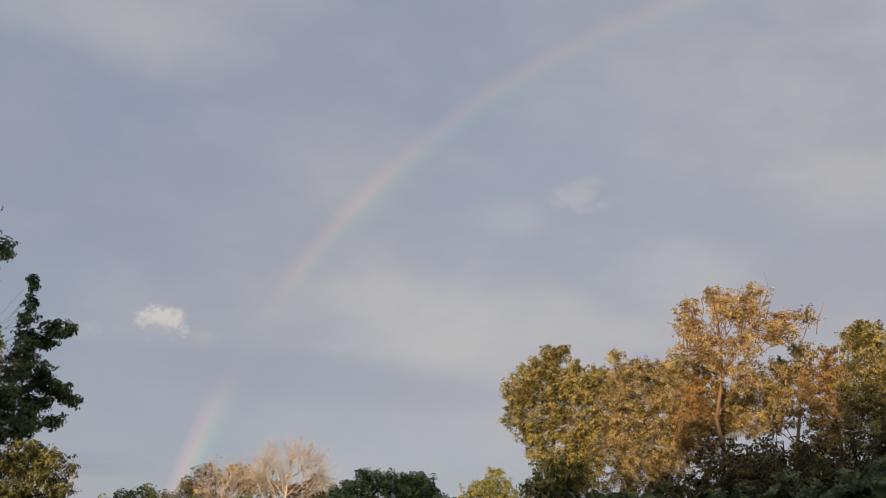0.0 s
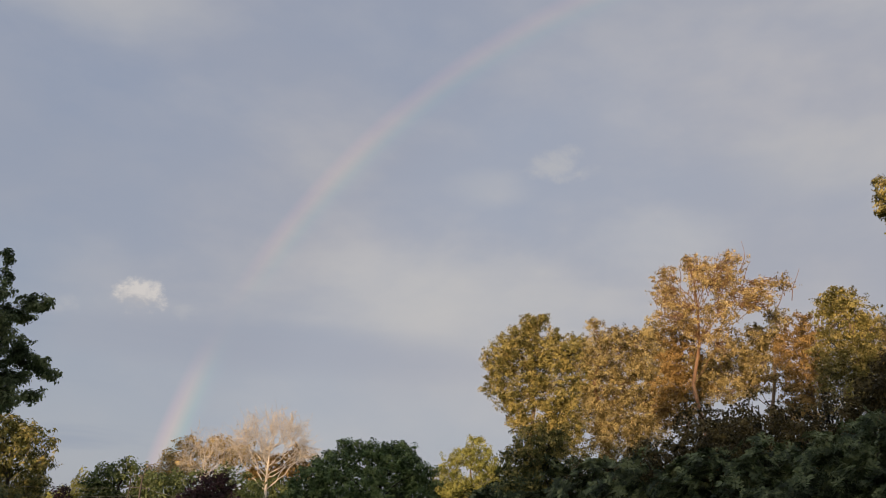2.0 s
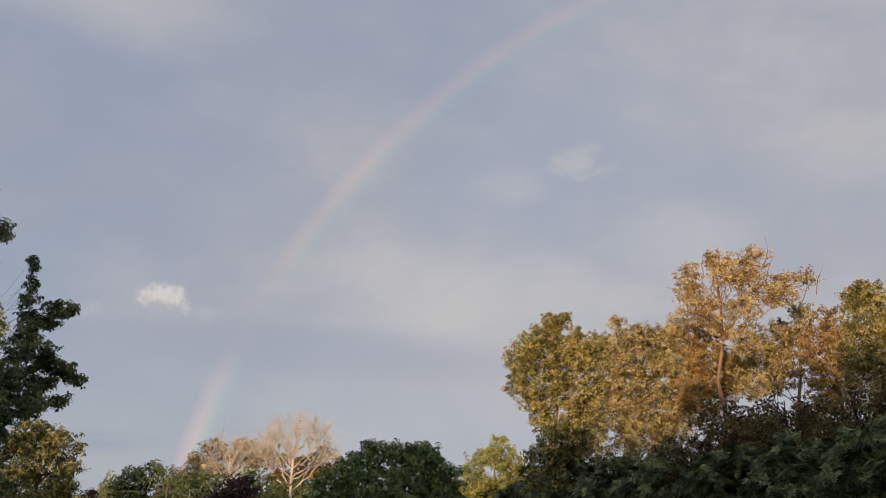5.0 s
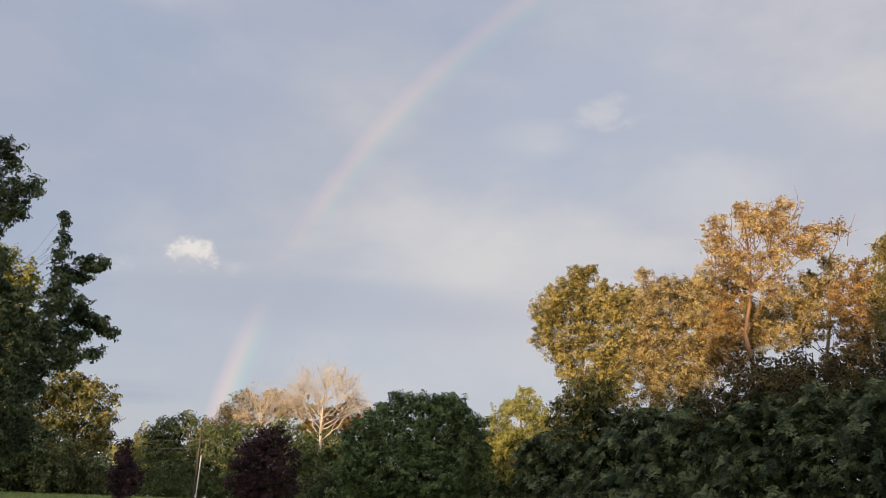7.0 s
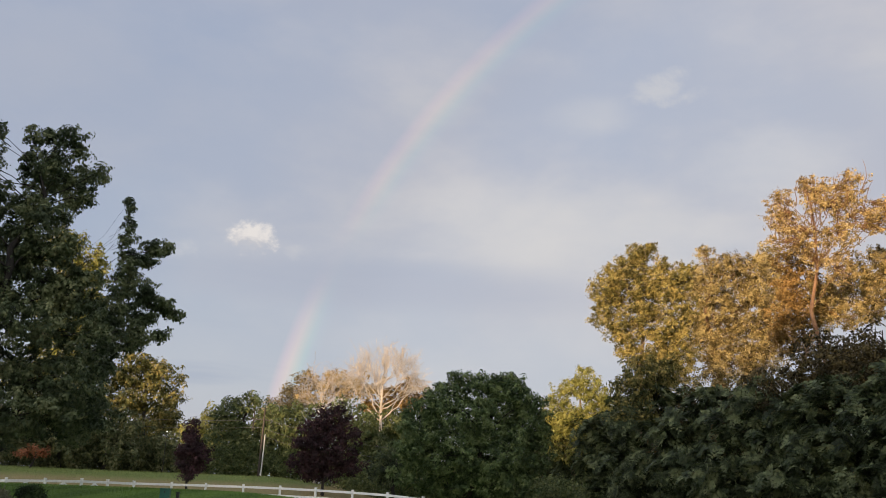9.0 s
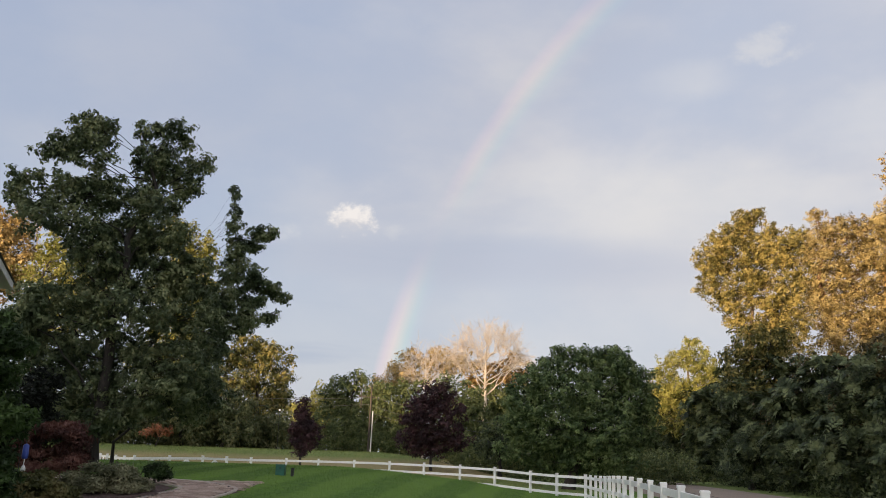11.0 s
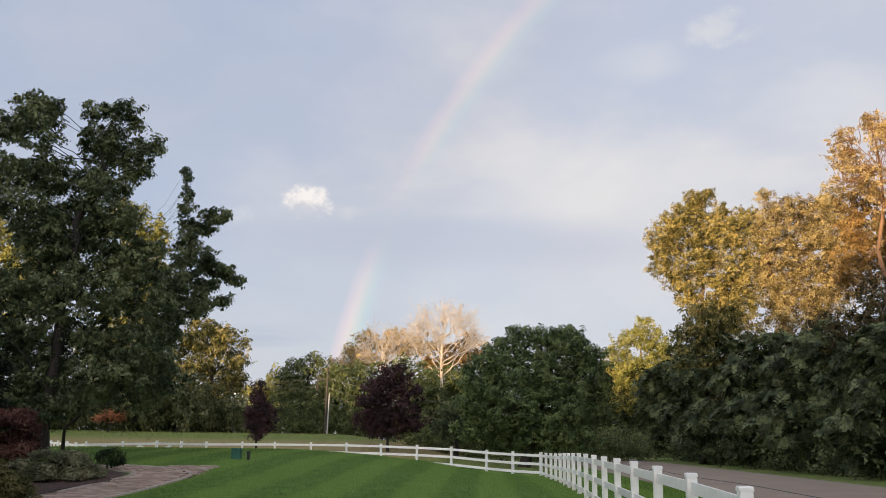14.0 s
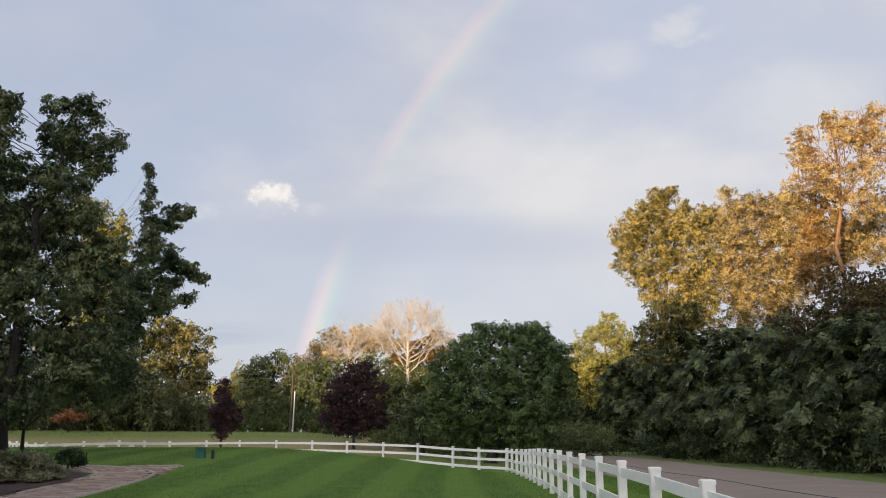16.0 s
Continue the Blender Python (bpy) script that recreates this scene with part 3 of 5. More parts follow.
def wood_of(ob, L, pts, trunk, bark, rng, twigs, spikes=0, leader=True, lean=1.0):
    """Trunk, a limb into each lobe of the crown, and twigs out to the clumps."""
    top = L[np.argmax(L[:, 2] + L[:, 5])]
    tip = np.array([top[0], top[1], top[2] + top[5] * 0.6])
    t = Tubes(9)
    spine = bend((0, 0, -0.1), tip if leader else tip * np.array([0.5, 0.5, 0.75]), rng, 0.012, 12)
    spine[:, :2] *= (np.linspace(0.02, 1, 12) ** (lean - 1))[:, None]
    rad = trunk * (1 - np.linspace(0, 1, 12)) ** 0.8 + 0.02
    rad[0] *= 1.45
    t.add(spine, rad)
    part("trunk", t.mesh("trunk", bark), ob)
    for c in L:
        t = Tubes(6)
        h = np.clip(c[2] - np.hypot(c[0] - spine[6, 0], c[1] - spine[6, 1]) * 0.6, spine[-1, 2] * 0.2, spine[-1, 2] * 0.85)
        i = int(np.argmin(np.abs(spine[:, 2] - h)))
        limb = bend(spine[i], c[:3] + np.array([0, 0, c[5] * 0.25]), rng, 0.08, 7)
        t.add(limb, np.linspace(rad[i] * 0.25, trunk * 0.06, 7))
        part("limb", t.mesh("limb", bark), ob)
    t = Tubes(4)
    for p in pts[rng.choice(len(pts), min(twigs, len(pts)), replace=False)]:
        c = L[np.argmin(np.linalg.norm((L[:, :3] - p) / L[:, 3:6], axis=1))]
        h = np.clip(c[2], 0, spine[-1, 2] * 0.9)
        i = int(np.argmin(np.abs(spine[:, 2] - h)))
        start = spine[i] * 0.35 + c[:3] * 0.65
        t.add(bend(start, p, rng, 0.1, 5), np.linspace(trunk * 0.10, 0.010, 5))
    high = pts[np.argsort(pts[:, 2])[-max(spikes * 6, 1):]]
    for p in high[rng.choice(len(high), min(spikes, len(high)), replace=False)]:
        t.add(bend(p - np.array([0, 0, 1.2]), p + rng.normal(size=3) * np.array([0.5, 0.5, 0.2]) + np.array([0, 0, rng.uniform(0.3, 1.0)]), rng, 0.08, 5), np.linspace(0.03, 0.01, 5))
    part("twig_mass", t.mesh("twig_mass", bark), ob, kind="stuff")


def tree(name, bearing, dist, lobes, leaf, bark, label, trunk=0.28, seed=1, r=0.0062, leaf_size=(0.56, 0.33), per=30, cover=0.9, inner=0.3,
         droop=0.5, twigs=60, category="tree", spikes=0, leader=True, deep=0.12, bridge=3, lean=1.0):
    """r: the clumps' size as a share of the tree's distance; leaf_size: the leaves' as a share of a clump's."""
    rng = np.random.default_rng(seed)
    root = on_ground(bearing, dist)
    ob = new(name)
    ob.location = root
    tagged(ob, label, category)
    L = place_lobes(root, dist, lobes, rng, deep)
    r *= dist
    crown, pts = dome_crown("crown", L, r, per, (r * leaf_size[0], r * leaf_size[1]), leaf, rng, cover, inner, droop, bridge)
    wood_of(ob, L, pts, trunk, bark, rng, twigs, spikes, leader, lean)
    part("crown", crown, ob)
    return ob


def locust(name, bearing, dist, lobes, leaf, bark, label, clumps, puff, frond, trunk=0.2, seed=1):
    """A tree with feathered leaves."""
    rng = np.random.default_rng(seed)
    root = on_ground(bearing, dist)
    ob = new(name)
    ob.location = root
    tagged(ob, label, "tree")
    L = place_lobes(root, dist, lobes)
    pts, outs = clump_points(L, clumps, rng, 0.35, 0.3, puff, 0.55, 1.5)
    keep = pts[:, 2] > 0.12
    pts, outs = pts[keep], outs[keep]
    wood_of(ob, L, pts, trunk, bark, rng, 40)
    part("crown", frond_cloud("crown", pts, outs, *frond, leaf, rng), ob)
    return ob


def bare_tree(name, bearing, dist, height, fork, half, bark, label, seed, boughs=16, ends=620, trunk=0.34):
    """A leafless tree: a bole, boughs that fan out from it, and branches that end all over a dome."""
    rng = np.random.default_rng(seed)
    ob = new(name)
    ob.location = on_ground(bearing, dist)
    tagged(ob, label, "tree")
    bole = bend((0, 0, -0.1), (0.2, 0, fork + (height - fork) * 0.45), rng, 0.012, 12)
    t = Tubes(8)
    t.add(bole, np.linspace(trunk, trunk * 0.3, 12))
    part("trunk", t.mesh("trunk", bark), ob)
    rise = height - fork
    middle = np.array([0.2, 0, fork + rise * 0.25])
    dome = np.array([half, half, rise * 0.75])
    paths = [bole[6:]]
    for k in range(boughs):
        turn = k * 2.4 + rng.uniform(-0.3, 0.3)
        up = 0.15 + 0.75 * (k + 0.5) / boughs
        way = np.array([math.cos(turn) * math.sqrt(1 - up * up), math.sin(turn) * math.sqrt(1 - up * up), up])
        start = bole[7 + int(4 * k / boughs)]
        end = middle + way * dome * rng.uniform(0.7, 0.85)
        path = bend(start, end, rng, 0.05, 9)
        path[:, 2] -= np.sin(np.linspace(0, math.pi, 9)) * np.linalg.norm(end - start) * 0.03
        t = Tubes(6)
        t.add(path, np.linspace(trunk * 0.24, 0.022, 9))
        part("limb", t.mesh("limb", bark), ob)
        paths.append(path)
    along = np.concatenate([p[2:] for p in paths])
    t = Tubes(3)
    d = rng.normal(size=(ends, 3))
    d[:, 2] = np.abs(d[:, 2]) * 1.1 - 0.05
    d /= np.linalg.norm(d, axis=1)[:, None]
    tips = middle + d * dome * rng.uniform(0.62, 1.02, (ends, 1))
    for tip in tips:
        near = along[np.argsort(np.linalg.norm(along - tip + np.array([0, 0, 1.0]), axis=1))[rng.integers(0, 3)]]
        branch = bend(near, tip, rng, 0.07, 6)
        t.add(branch, np.linspace(0.032, 0.012, 6))
        for _ in range(4):
            root = branch[rng.integers(2, 6)]
            t.add(bend(root, root + (d[0] * 0 + (tip - middle) / np.linalg.norm(tip - middle) * 0.6 + rng.normal(size=3) * 0.45) * rng.uniform(0.5, 1.1), rng, 0.08, 4), np.linspace(0.018, 0.008, 4))
    part("twig_mass", t.mesh("twig_mass", bark), ob, kind="stuff")
    return ob


def spots_on(*bd):
    return [(d * math.sin(radians(b)), d * math.cos(radians(b))) for b, d in bd]


# big maple by the drive, in two masses over a broad body, and the lopsided one beside it
MAPLE_LEFT = [(-37.2, 19.8, 1.2, 0.75), (-35.9, 19.6, 0.70, 0.75), (-38.1, 18.2, 1.55, 0.93), (-39.3, 17.6, 1.02, 0.43), (-36.7, 18.0, 1.5, 1.2), (-40.4, 15.9, 1.18, 0.54),
              (-40.5, 14.6, 0.95, 0.48), (-38.1, 15.6, 1.72, 0.94), (-36.1, 15.6, 1.93, 1.45), (-39.2, 13.6, 1.54, 0.74)]
MAPLE_RIGHT = [(-33.6, 20.0, 0.62, 0.66), (-31.9, 20.1, 1.05, 0.75), (-32.7, 18.6, 1.3, 1.1), (-30.9, 19.3, 0.50, 0.48), (-33.5, 17.4, 0.62, 1.1), (-31.8, 17.6, 1.62, 1.36), (-29.8, 18.2, 0.76, 0.59),
               (-30.6, 16.5, 0.94, 0.90), (-33.5, 15.5, 1.07, 1.00), (-32.5, 15.3, 1.61, 1.18)]
MAPLE_BODY = [(-36.7, 13.4, 1.74, 1.28), (-34.1, 13.1, 2.13, 1.32), (-31.7, 13.4, 1.62, 1.43), (-35.6, 11.4, 1.75, 1.29), (-33.9, 10.9, 2.13, 1.65), (-31.5, 11.3, 1.98, 1.70), (-29.6, 10.9, 1.38, 1.57),
              (-35.7, 8.9, 2.10, 1.28), (-33.0, 8.4, 2.85, 1.66), (-29.5, 8.1, 2.00, 1.90), (-38.2, 8.9, 1.88, 0.99), (-39.3, 7.2, 1.35, 1.20), (-37.0, 6.7, 2.76, 1.40), (-34.0, 5.5, 3.16, 1.62),
              (-30.3, 5.2, 2.87, 1.69), (-37.7, 4.6, 2.04, 1.22), (-31.8, 3.4, 3.19, 1.32), (-35.4, 3.4, 1.73, 1.25), (-28.7, 3.3, 1.80, 1.36), (-33.0, 1.9, 1.57, 0.71), (-36.4, 1.8, 1.6, 0.7), (-34.6, 1.4, 1.5, 0.6, -1.2)]
tree("maple_tree", -34.4, 34, MAPLE_LEFT + MAPLE_RIGHT + MAPLE_BODY, LEAF_OAK, BARK_DARK, "tall dark green maple with a dense layered crown",
     0.22, 3, 0.0062, (0.66, 0.40), 30, 1.1, 0.28, 0.6, twigs=200, deep=0.14, bridge=1, lean=1.7)
tree("ash_tree", -33.2, 37.5, [
    (-27.4, 16.9, 0.20, 0.43), (-27.3, 16.1, 0.29, 0.50), (-27.2, 15.4, 0.37, 0.50), (-27.2, 14.8, 0.33, 0.50), (-27.4, 14.3, 0.33, 0.32), (-27.0, 13.3, 0.42, 0.89), (-25.6, 14.1, 0.89, 0.58), (-24.7, 14.3, 0.48, 0.33),
    (-26.1, 13.2, 0.74, 0.50), (-27.0, 12.2, 0.70, 0.79), (-25.9, 11.5, 0.89, 0.72), (-27.4, 11.0, 0.66, 0.64), (-27.1, 9.9, 1.03, 0.89), (-25.1, 10.6, 1.41, 0.47), (-24.1, 10.1, 0.67, 0.40), (-25.7, 9.6, 0.89, 0.65),
    (-24.5, 8.8, 0.63, 0.43), (-26.3, 8.5, 1.22, 0.86), (-27.7, 8.1, 1.39, 1.34), (-28.3, 6.2, 1.38, 1.04), (-28.0, 9.5, 0.81, 0.99), (-25.9, 7.9, 0.66, 0.36), (-28.6, 4.4, 1.4, 1.1), (-28.9, 2.7, 1.2, 0.9)],
    LEAF_OAK, BARK_DARK, "dark lopsided tree with a thin leafy spire", 0.04, 5, 0.0054, (0.70, 0.42), 32, 1.3, 0.25, 0.6, twigs=110, leader=False, deep=0.06, bridge=0)

# sunlit trees far behind the maple
tree("poplar_tree", -29.8, 84, [(-29.2, 13.1, 0.91, 0.91), (-29.7, 12.0, 1.09, 1.04), (-28.7, 11.7, 0.66, 0.77), (-31.1, 14.2, 0.72, 0.62), (-31.3, 12.9, 1.08, 1.03), (-30.0, 9.4, 2.4, 2.0), (-30.4, 5.6, 2.4, 2.2)],
     LEAF_YELLOW, BARK_GREY, "yellow-green tree catching the evening sun", 0.4, 7, droop=-0.4)
tree("birch_tree", -38.6, 88, [(-38.2, 12.2, 0.9, 0.9), (-38.4, 10.4, 1.2, 1.2), (-37.0, 9.2, 1.6, 1.0), (-38.4, 7.4, 2.2, 1.8), (-35.4, 10.6, 1.4, 1.4)], LEAF_YELLOW, BARK_GREY,
     "yellow-green tree glowing in low sun", 0.4, 8)
tree("beech_tree", -41.4, 92, [(-40.4, 13.0, 1.3, 0.9), (-39.8, 11.6, 1.4, 1.0), (-41.6, 12.4, 1.6, 1.6), (-40.2, 9.9, 1.5, 1.1), (-42.0, 9.6, 2.0, 1.6)], LEAF_PALE, BARK_GREY,
     "pale straw-coloured tree glowing in low sun", 0.4, 9)
tree("oak_tree", -24.6, 86, [(-25.1, 6.8, 1.48, 0.79), (-23.8, 5.9, 1.18, 1.01), (-25.3, 5.3, 1.65, 1.06), (-23.3, 4.4, 0.92, 0.90), (-26.5, 6.3, 0.92, 0.71), (-25.9, 3.8, 1.83, 1.05), (-24.1, 3.5, 1.47, 0.89), (-27.1, 4.5, 1.09, 1.04), (-24.6, 2.2, 1.8, 0.9)],
     LEAF_OLIVE, BARK_GREY, "round oak turning gold at its top", 0.35, 10)

# belt of scrub along the far side of the field
for i, (bearing, dist, half, top) in enumerate(((-41, 74, 2.6, 4.6), (-37, 76, 2.6, 3.8), (-33.4, 78, 2.4, 3.6), (-30.2, 80, 2.2, 3.4), (-27.6, 80, 2.0, 3.0), (-25.2, 80, 1.8, 2.8), (-23.4, 80, 1.4, 2.4), (-29.2, 77, 1.7, 5.6), (-26.8, 77, 1.6, 4.4))):
    tree("scrub_tree", bearing, dist, [(bearing, top * 0.5, half, top * 0.55), (bearing - half * 0.6, top * 0.42, half * 0.7, top * 0.42, 1), (bearing + half * 0.6, top * 0.42, half * 0.7, top * 0.45, -1)],
         LEAF_SCRUB, BARK_DARK, "olive green scrub tree at the field edge", 0.14, 20 + i, 0.0064, per=24, cover=0.8, twigs=25)
tree("sumac_bush", -30.8, 73, [(-31.2, 1.1, 0.6, 0.24), (-30.5, 1.15, 0.6, 0.24)], LEAF_ORANGE, BARK_DARK,
     "low bush turned orange red", 0.05, 31, 0.004, twigs=20, category="bush")
tree("yellow_tree", -20.3, 100, [(-20.4, 3.4, 1.3, 1.1), (-19.6, 2.0, 1.4, 1.2), (-21.5, 2.6, 1.2, 1.2)], LEAF_YELLOW, BARK_GREY, "small yellow-green tree in a gap", 0.2, 32)

# purple maples on the rise
tree("purple_maple", -21.8, 62.5, [(-21.8, 3.4, 0.26, 0.45), (-21.9, 2.8, 0.55, 0.60), (-21.6, 1.9, 0.85, 0.66), (-22.1, 1.4, 0.70, 0.66), (-21.0, 1.4, 0.48, 0.45), (-21.7, 0.6, 0.76, 0.36), (-21.7, 0.1, 0.5, 0.25)], LEAF_PURPLE, BARK_DARK,
     "small dark purple-leaved maple", 0.07, 33, 0.0046, cover=1.4, twigs=30)
tree("purple_maple", -13.3, 67, [(-12.9, 4.5, 0.8, 0.66), (-13.5, 3.8, 1.05, 0.75), (-14.3, 3.0, 1.15, 0.95), (-12.3, 3.0, 1.32, 1.02), (-13.2, 2.0, 2.0, 1.05), (-14.6, 1.3, 1.05, 0.85), (-11.9, 1.3, 1.2, 0.85), (-13.4, 0.7, 1.5, 0.55)], LEAF_PURPLE, BARK_DARK,
     "broad dark purple-leaved maple on the rise", 0.09, 34, 0.005, cover=1.0, twigs=40)

# wood beyond the pole
tree("wood_tree", -19.0, 92, [(-19.2, 4.8, 0.92, 0.50), (-18.5, 4.9, 0.93, 0.65), (-19.9, 3.9, 0.81, 0.64), (-18.8, 3.0, 1.47, 1.07), (-19.4, 1.9, 1.46, 1.06), (-17.6, 2.0, 1.47, 1.25), (-17.0, 3.8, 0.93, 0.90), (-18.4, 1.0, 1.8, 0.9)], LEAF_WOOD, BARK_DARK,
     "dark green roadside tree", 0.26, 35)
tree("wood_tree", -16.0, 90, [(-16.0, 3.4, 1.4, 1.3), (-15.0, 4.2, 1.1, 0.9), (-16.6, 1.8, 1.7, 1.4), (-14.2, 2.2, 1.5, 1.6), (-15.6, 1.0, 1.9, 0.9)], LEAF_WOOD, BARK_DARK,
     "dark green tree in shade behind the pole", 0.26, 36)
tree("wood_tree", -11.0, 88, [(-12.2, 4.6, 1.3, 1.1), (-11.4, 3.8, 1.5, 1.2), (-10.0, 1.2, 1.5, 1.0), (-11.6, 1.8, 1.6, 1.4), (-8.8, 1.3, 1.3, 1.1), (-10.4, 2.8, 1.2, 1.2)], LEAF_WOOD, BARK_DARK,
     "dark green tree in shade behind purple maple", 0.26, 37)
tree("golden_tree", -14.8, 104, [(-14.9, 6.7, 0.75, 0.52), (-15.8, 5.8, 0.90, 0.59), (-14.1, 6.3, 1.10, 0.75), (-16.5, 4.9, 1.04, 0.58), (-13.0, 6.8, 0.91, 0.60), (-14.8, 5.3, 1.50, 0.74), (-12.6, 5.9, 1.13, 0.75), (-11.1, 6.3, 1.0, 0.8), (-17.2, 4.2, 0.8, 0.5)],
     LEAF_PALE, BARK_PALE, "half bare tree with straw-coloured leaves in sun", 0.3, 38, 0.0038, (0.66, 0.36), 16, 0.9, twigs=360, spikes=60, bridge=1)
bare_tree("bare_tree", -9.9, 96, 16.8, 9.8, 5.5, BARK_PALE, "bleached bare dead tree with fanned limbs", 41, 20, 380, 0.27)
bare_tree("bare_tree", -13.9, 100, 14.0, 7.0, 3.4, BARK_PALE, "leafless sunlit tree among pale foliage", 42, boughs=9, ends=110, trunk=0.2)
tree("golden_tree", -8.2, 106, [(-8.0, 6.1, 1.06, 0.83), (-8.4, 5.3, 1.51, 0.75), (-10.2, 5.2, 1.2, 0.9)], LEAF_RUST, BARK_WARM,
     "rust-brown tree top in evening sun", 0.3, 43)
tree("wood_tree", -9.2, 104, [(-9.4, 3.8, 1.8, 1.2), (-7.6, 3.6, 1.5, 1.4), (-10.6, 3.0, 1.5, 1.4), (-9.0, 1.8, 2.0, 1.4)], LEAF_WOOD, BARK_DARK,
     "dark green tree behind the bare one", 0.26, 45)
# the round dark maple by the fence corner
tree("round_maple", -4.4, 63, [
    (-5.1, 7.1, 0.53, 0.53), (-2.9, 6.9, 1.13, 0.67), (-1.8, 7.3, 0.83, 0.45), (-3.8, 6.3, 1.51, 0.94), (-1.6, 6.1, 1.51, 1.04), (-0.6, 6.7, 0.38, 0.37), (-0.1, 5.7, 1.05, 0.66), (-5.6, 5.8, 1.06, 0.90), (-6.9, 5.0, 1.28, 1.05), (-4.6, 4.6, 2.26, 1.49),
    (-2.0, 4.3, 2.25, 1.66), (0.1, 4.4, 1.12, 1.17), (-7.6, 3.1, 1.50, 1.33), (-5.4, 2.4, 2.43, 1.55), (-2.4, 2.1, 2.61, 1.64), (0.2, 2.4, 1.30, 1.45), (-7.6, 0.9, 1.68, 1.02), (-4.6, 0.2, 2.60, 0.91), (-1.7, 0.2, 2.22, 0.90)],
    LEAF_MAPLE, BARK_DARK, "broad round dark green maple in shade", 0.34, 50, 0.0062, (0.58, 0.34), 34, 1.2, 0.25, 0.2)
tree("small_tree", -8.8, 74, [(-8.6, 1.5, 1.1, 1.2), (-9.4, 0.7, 1.2, 0.9)], LEAF_HEDGE, BARK_DARK, "dark shaded tree beside the round maple", 0.16, 51)
tree("sunlit_tree", 2.8, 108, [(3.5, 7.8, 0.60, 0.29), (2.3, 6.5, 0.82, 0.51), (1.8, 5.5, 0.97, 0.80), (3.5, 6.7, 0.89, 0.70), (4.4, 6.3, 1.11, 0.75), (2.8, 4.6, 1.41, 1.01), (4.7, 5.0, 1.25, 0.93), (1.4, 4.3, 0.89, 0.87), (2.4, 3.0, 1.6, 1.2)], LEAF_YELLOW, BARK_WARM,
     "golden yellow tree in sun beyond the shade", 0.3, 52, 0.0046, (0.6, 0.32), 28, 1.1, droop=-0.3, twigs=120)

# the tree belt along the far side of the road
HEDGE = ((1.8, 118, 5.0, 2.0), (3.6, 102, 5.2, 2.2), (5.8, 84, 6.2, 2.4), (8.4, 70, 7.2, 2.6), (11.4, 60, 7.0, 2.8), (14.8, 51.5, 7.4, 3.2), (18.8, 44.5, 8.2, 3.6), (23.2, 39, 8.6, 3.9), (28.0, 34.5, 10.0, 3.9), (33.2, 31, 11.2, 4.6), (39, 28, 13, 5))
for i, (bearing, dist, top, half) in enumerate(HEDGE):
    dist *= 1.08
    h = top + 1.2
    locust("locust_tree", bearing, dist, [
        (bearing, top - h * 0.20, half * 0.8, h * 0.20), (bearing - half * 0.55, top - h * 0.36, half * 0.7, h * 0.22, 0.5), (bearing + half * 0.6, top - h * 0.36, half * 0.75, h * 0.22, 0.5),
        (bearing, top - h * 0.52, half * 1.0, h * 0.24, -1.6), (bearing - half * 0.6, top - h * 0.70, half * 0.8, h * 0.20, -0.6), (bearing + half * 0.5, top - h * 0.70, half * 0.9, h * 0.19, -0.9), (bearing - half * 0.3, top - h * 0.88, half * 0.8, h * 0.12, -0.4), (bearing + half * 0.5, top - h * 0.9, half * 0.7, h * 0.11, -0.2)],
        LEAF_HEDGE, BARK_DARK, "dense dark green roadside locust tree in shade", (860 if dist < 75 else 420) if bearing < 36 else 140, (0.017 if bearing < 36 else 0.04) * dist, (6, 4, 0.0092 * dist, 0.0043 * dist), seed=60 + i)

# sunlit autumn trees standing behind the belt
tree("turning_tree", 7.0, 88, [
    (7.4, 15.4, 0.94, 0.82), (8.1, 15.9, 0.30, 0.52), (5.9, 14.4, 1.02, 0.93), (4.9, 13.1, 1.09, 1.23), (6.5, 13.1, 1.50, 1.48), (5.1, 11.2, 1.05, 0.96), (6.7, 10.9, 1.49, 1.28), (6.3, 9.2, 0.82, 0.58), (8.0, 13.1, 1.31, 1.66), (9.5, 13.9, 1.12, 1.03),
    (10.3, 14.4, 0.75, 0.55), (8.9, 11.3, 1.49, 1.46), (10.8, 12.4, 1.12, 1.09), (7.6, 8.6, 1.18, 0.65), (9.1, 9.3, 1.48, 0.93), (9.6, 7.4, 1.6, 1.0), (10.7, 10.4, 1.2, 1.3)],
    LEAF_GREENGOLD, BARK_WARM, "tall turning tree, green-gold in evening sun", 0.3, 80, 0.0046, (0.62, 0.30), 30, 1.2, 0.35, -0.6, twigs=160, spikes=14)
tree("wood_tree", 6.8, 76, [(7.0, 7.9, 1.1, 0.8), (8.4, 8.2, 1.4, 0.8), (6.4, 6.8, 1.1, 0.9), (7.8, 6.6, 1.8, 1.2), (6.8, 5.2, 1.8, 1.2)], LEAF_OLIVE, BARK_DARK,
     "olive green tree at the turning tree's foot", 0.2, 97)
tree("autumn_tree", 12.6, 78, [
    (11.5, 15.5, 0.75, 0.40), (11.8, 13.1, 1.30, 1.27), (13.3, 13.7, 1.29, 1.08), (14.8, 14.2, 1.29, 1.07), (15.6, 14.9, 1.03, 0.85), (12.1, 11.3, 1.48, 1.25), (14.0, 11.6, 1.65, 1.42), (15.5, 12.7, 1.46, 1.41), (13.5, 9.5, 1.83, 1.23), (14.7, 8.4, 1.38, 0.86),
    (11.7, 9.5, 1.29, 1.06), (15.6, 10.6, 1.38, 1.18), (12.6, 7.6, 1.8, 1.1)],
    LEAF_GOLD, BARK_RUST, "golden brown autumn tree in evening sun", 0.34, 81, 0.0042, (0.62, 0.30), 28, 1.1, 0.3, 0.2, twigs=120)
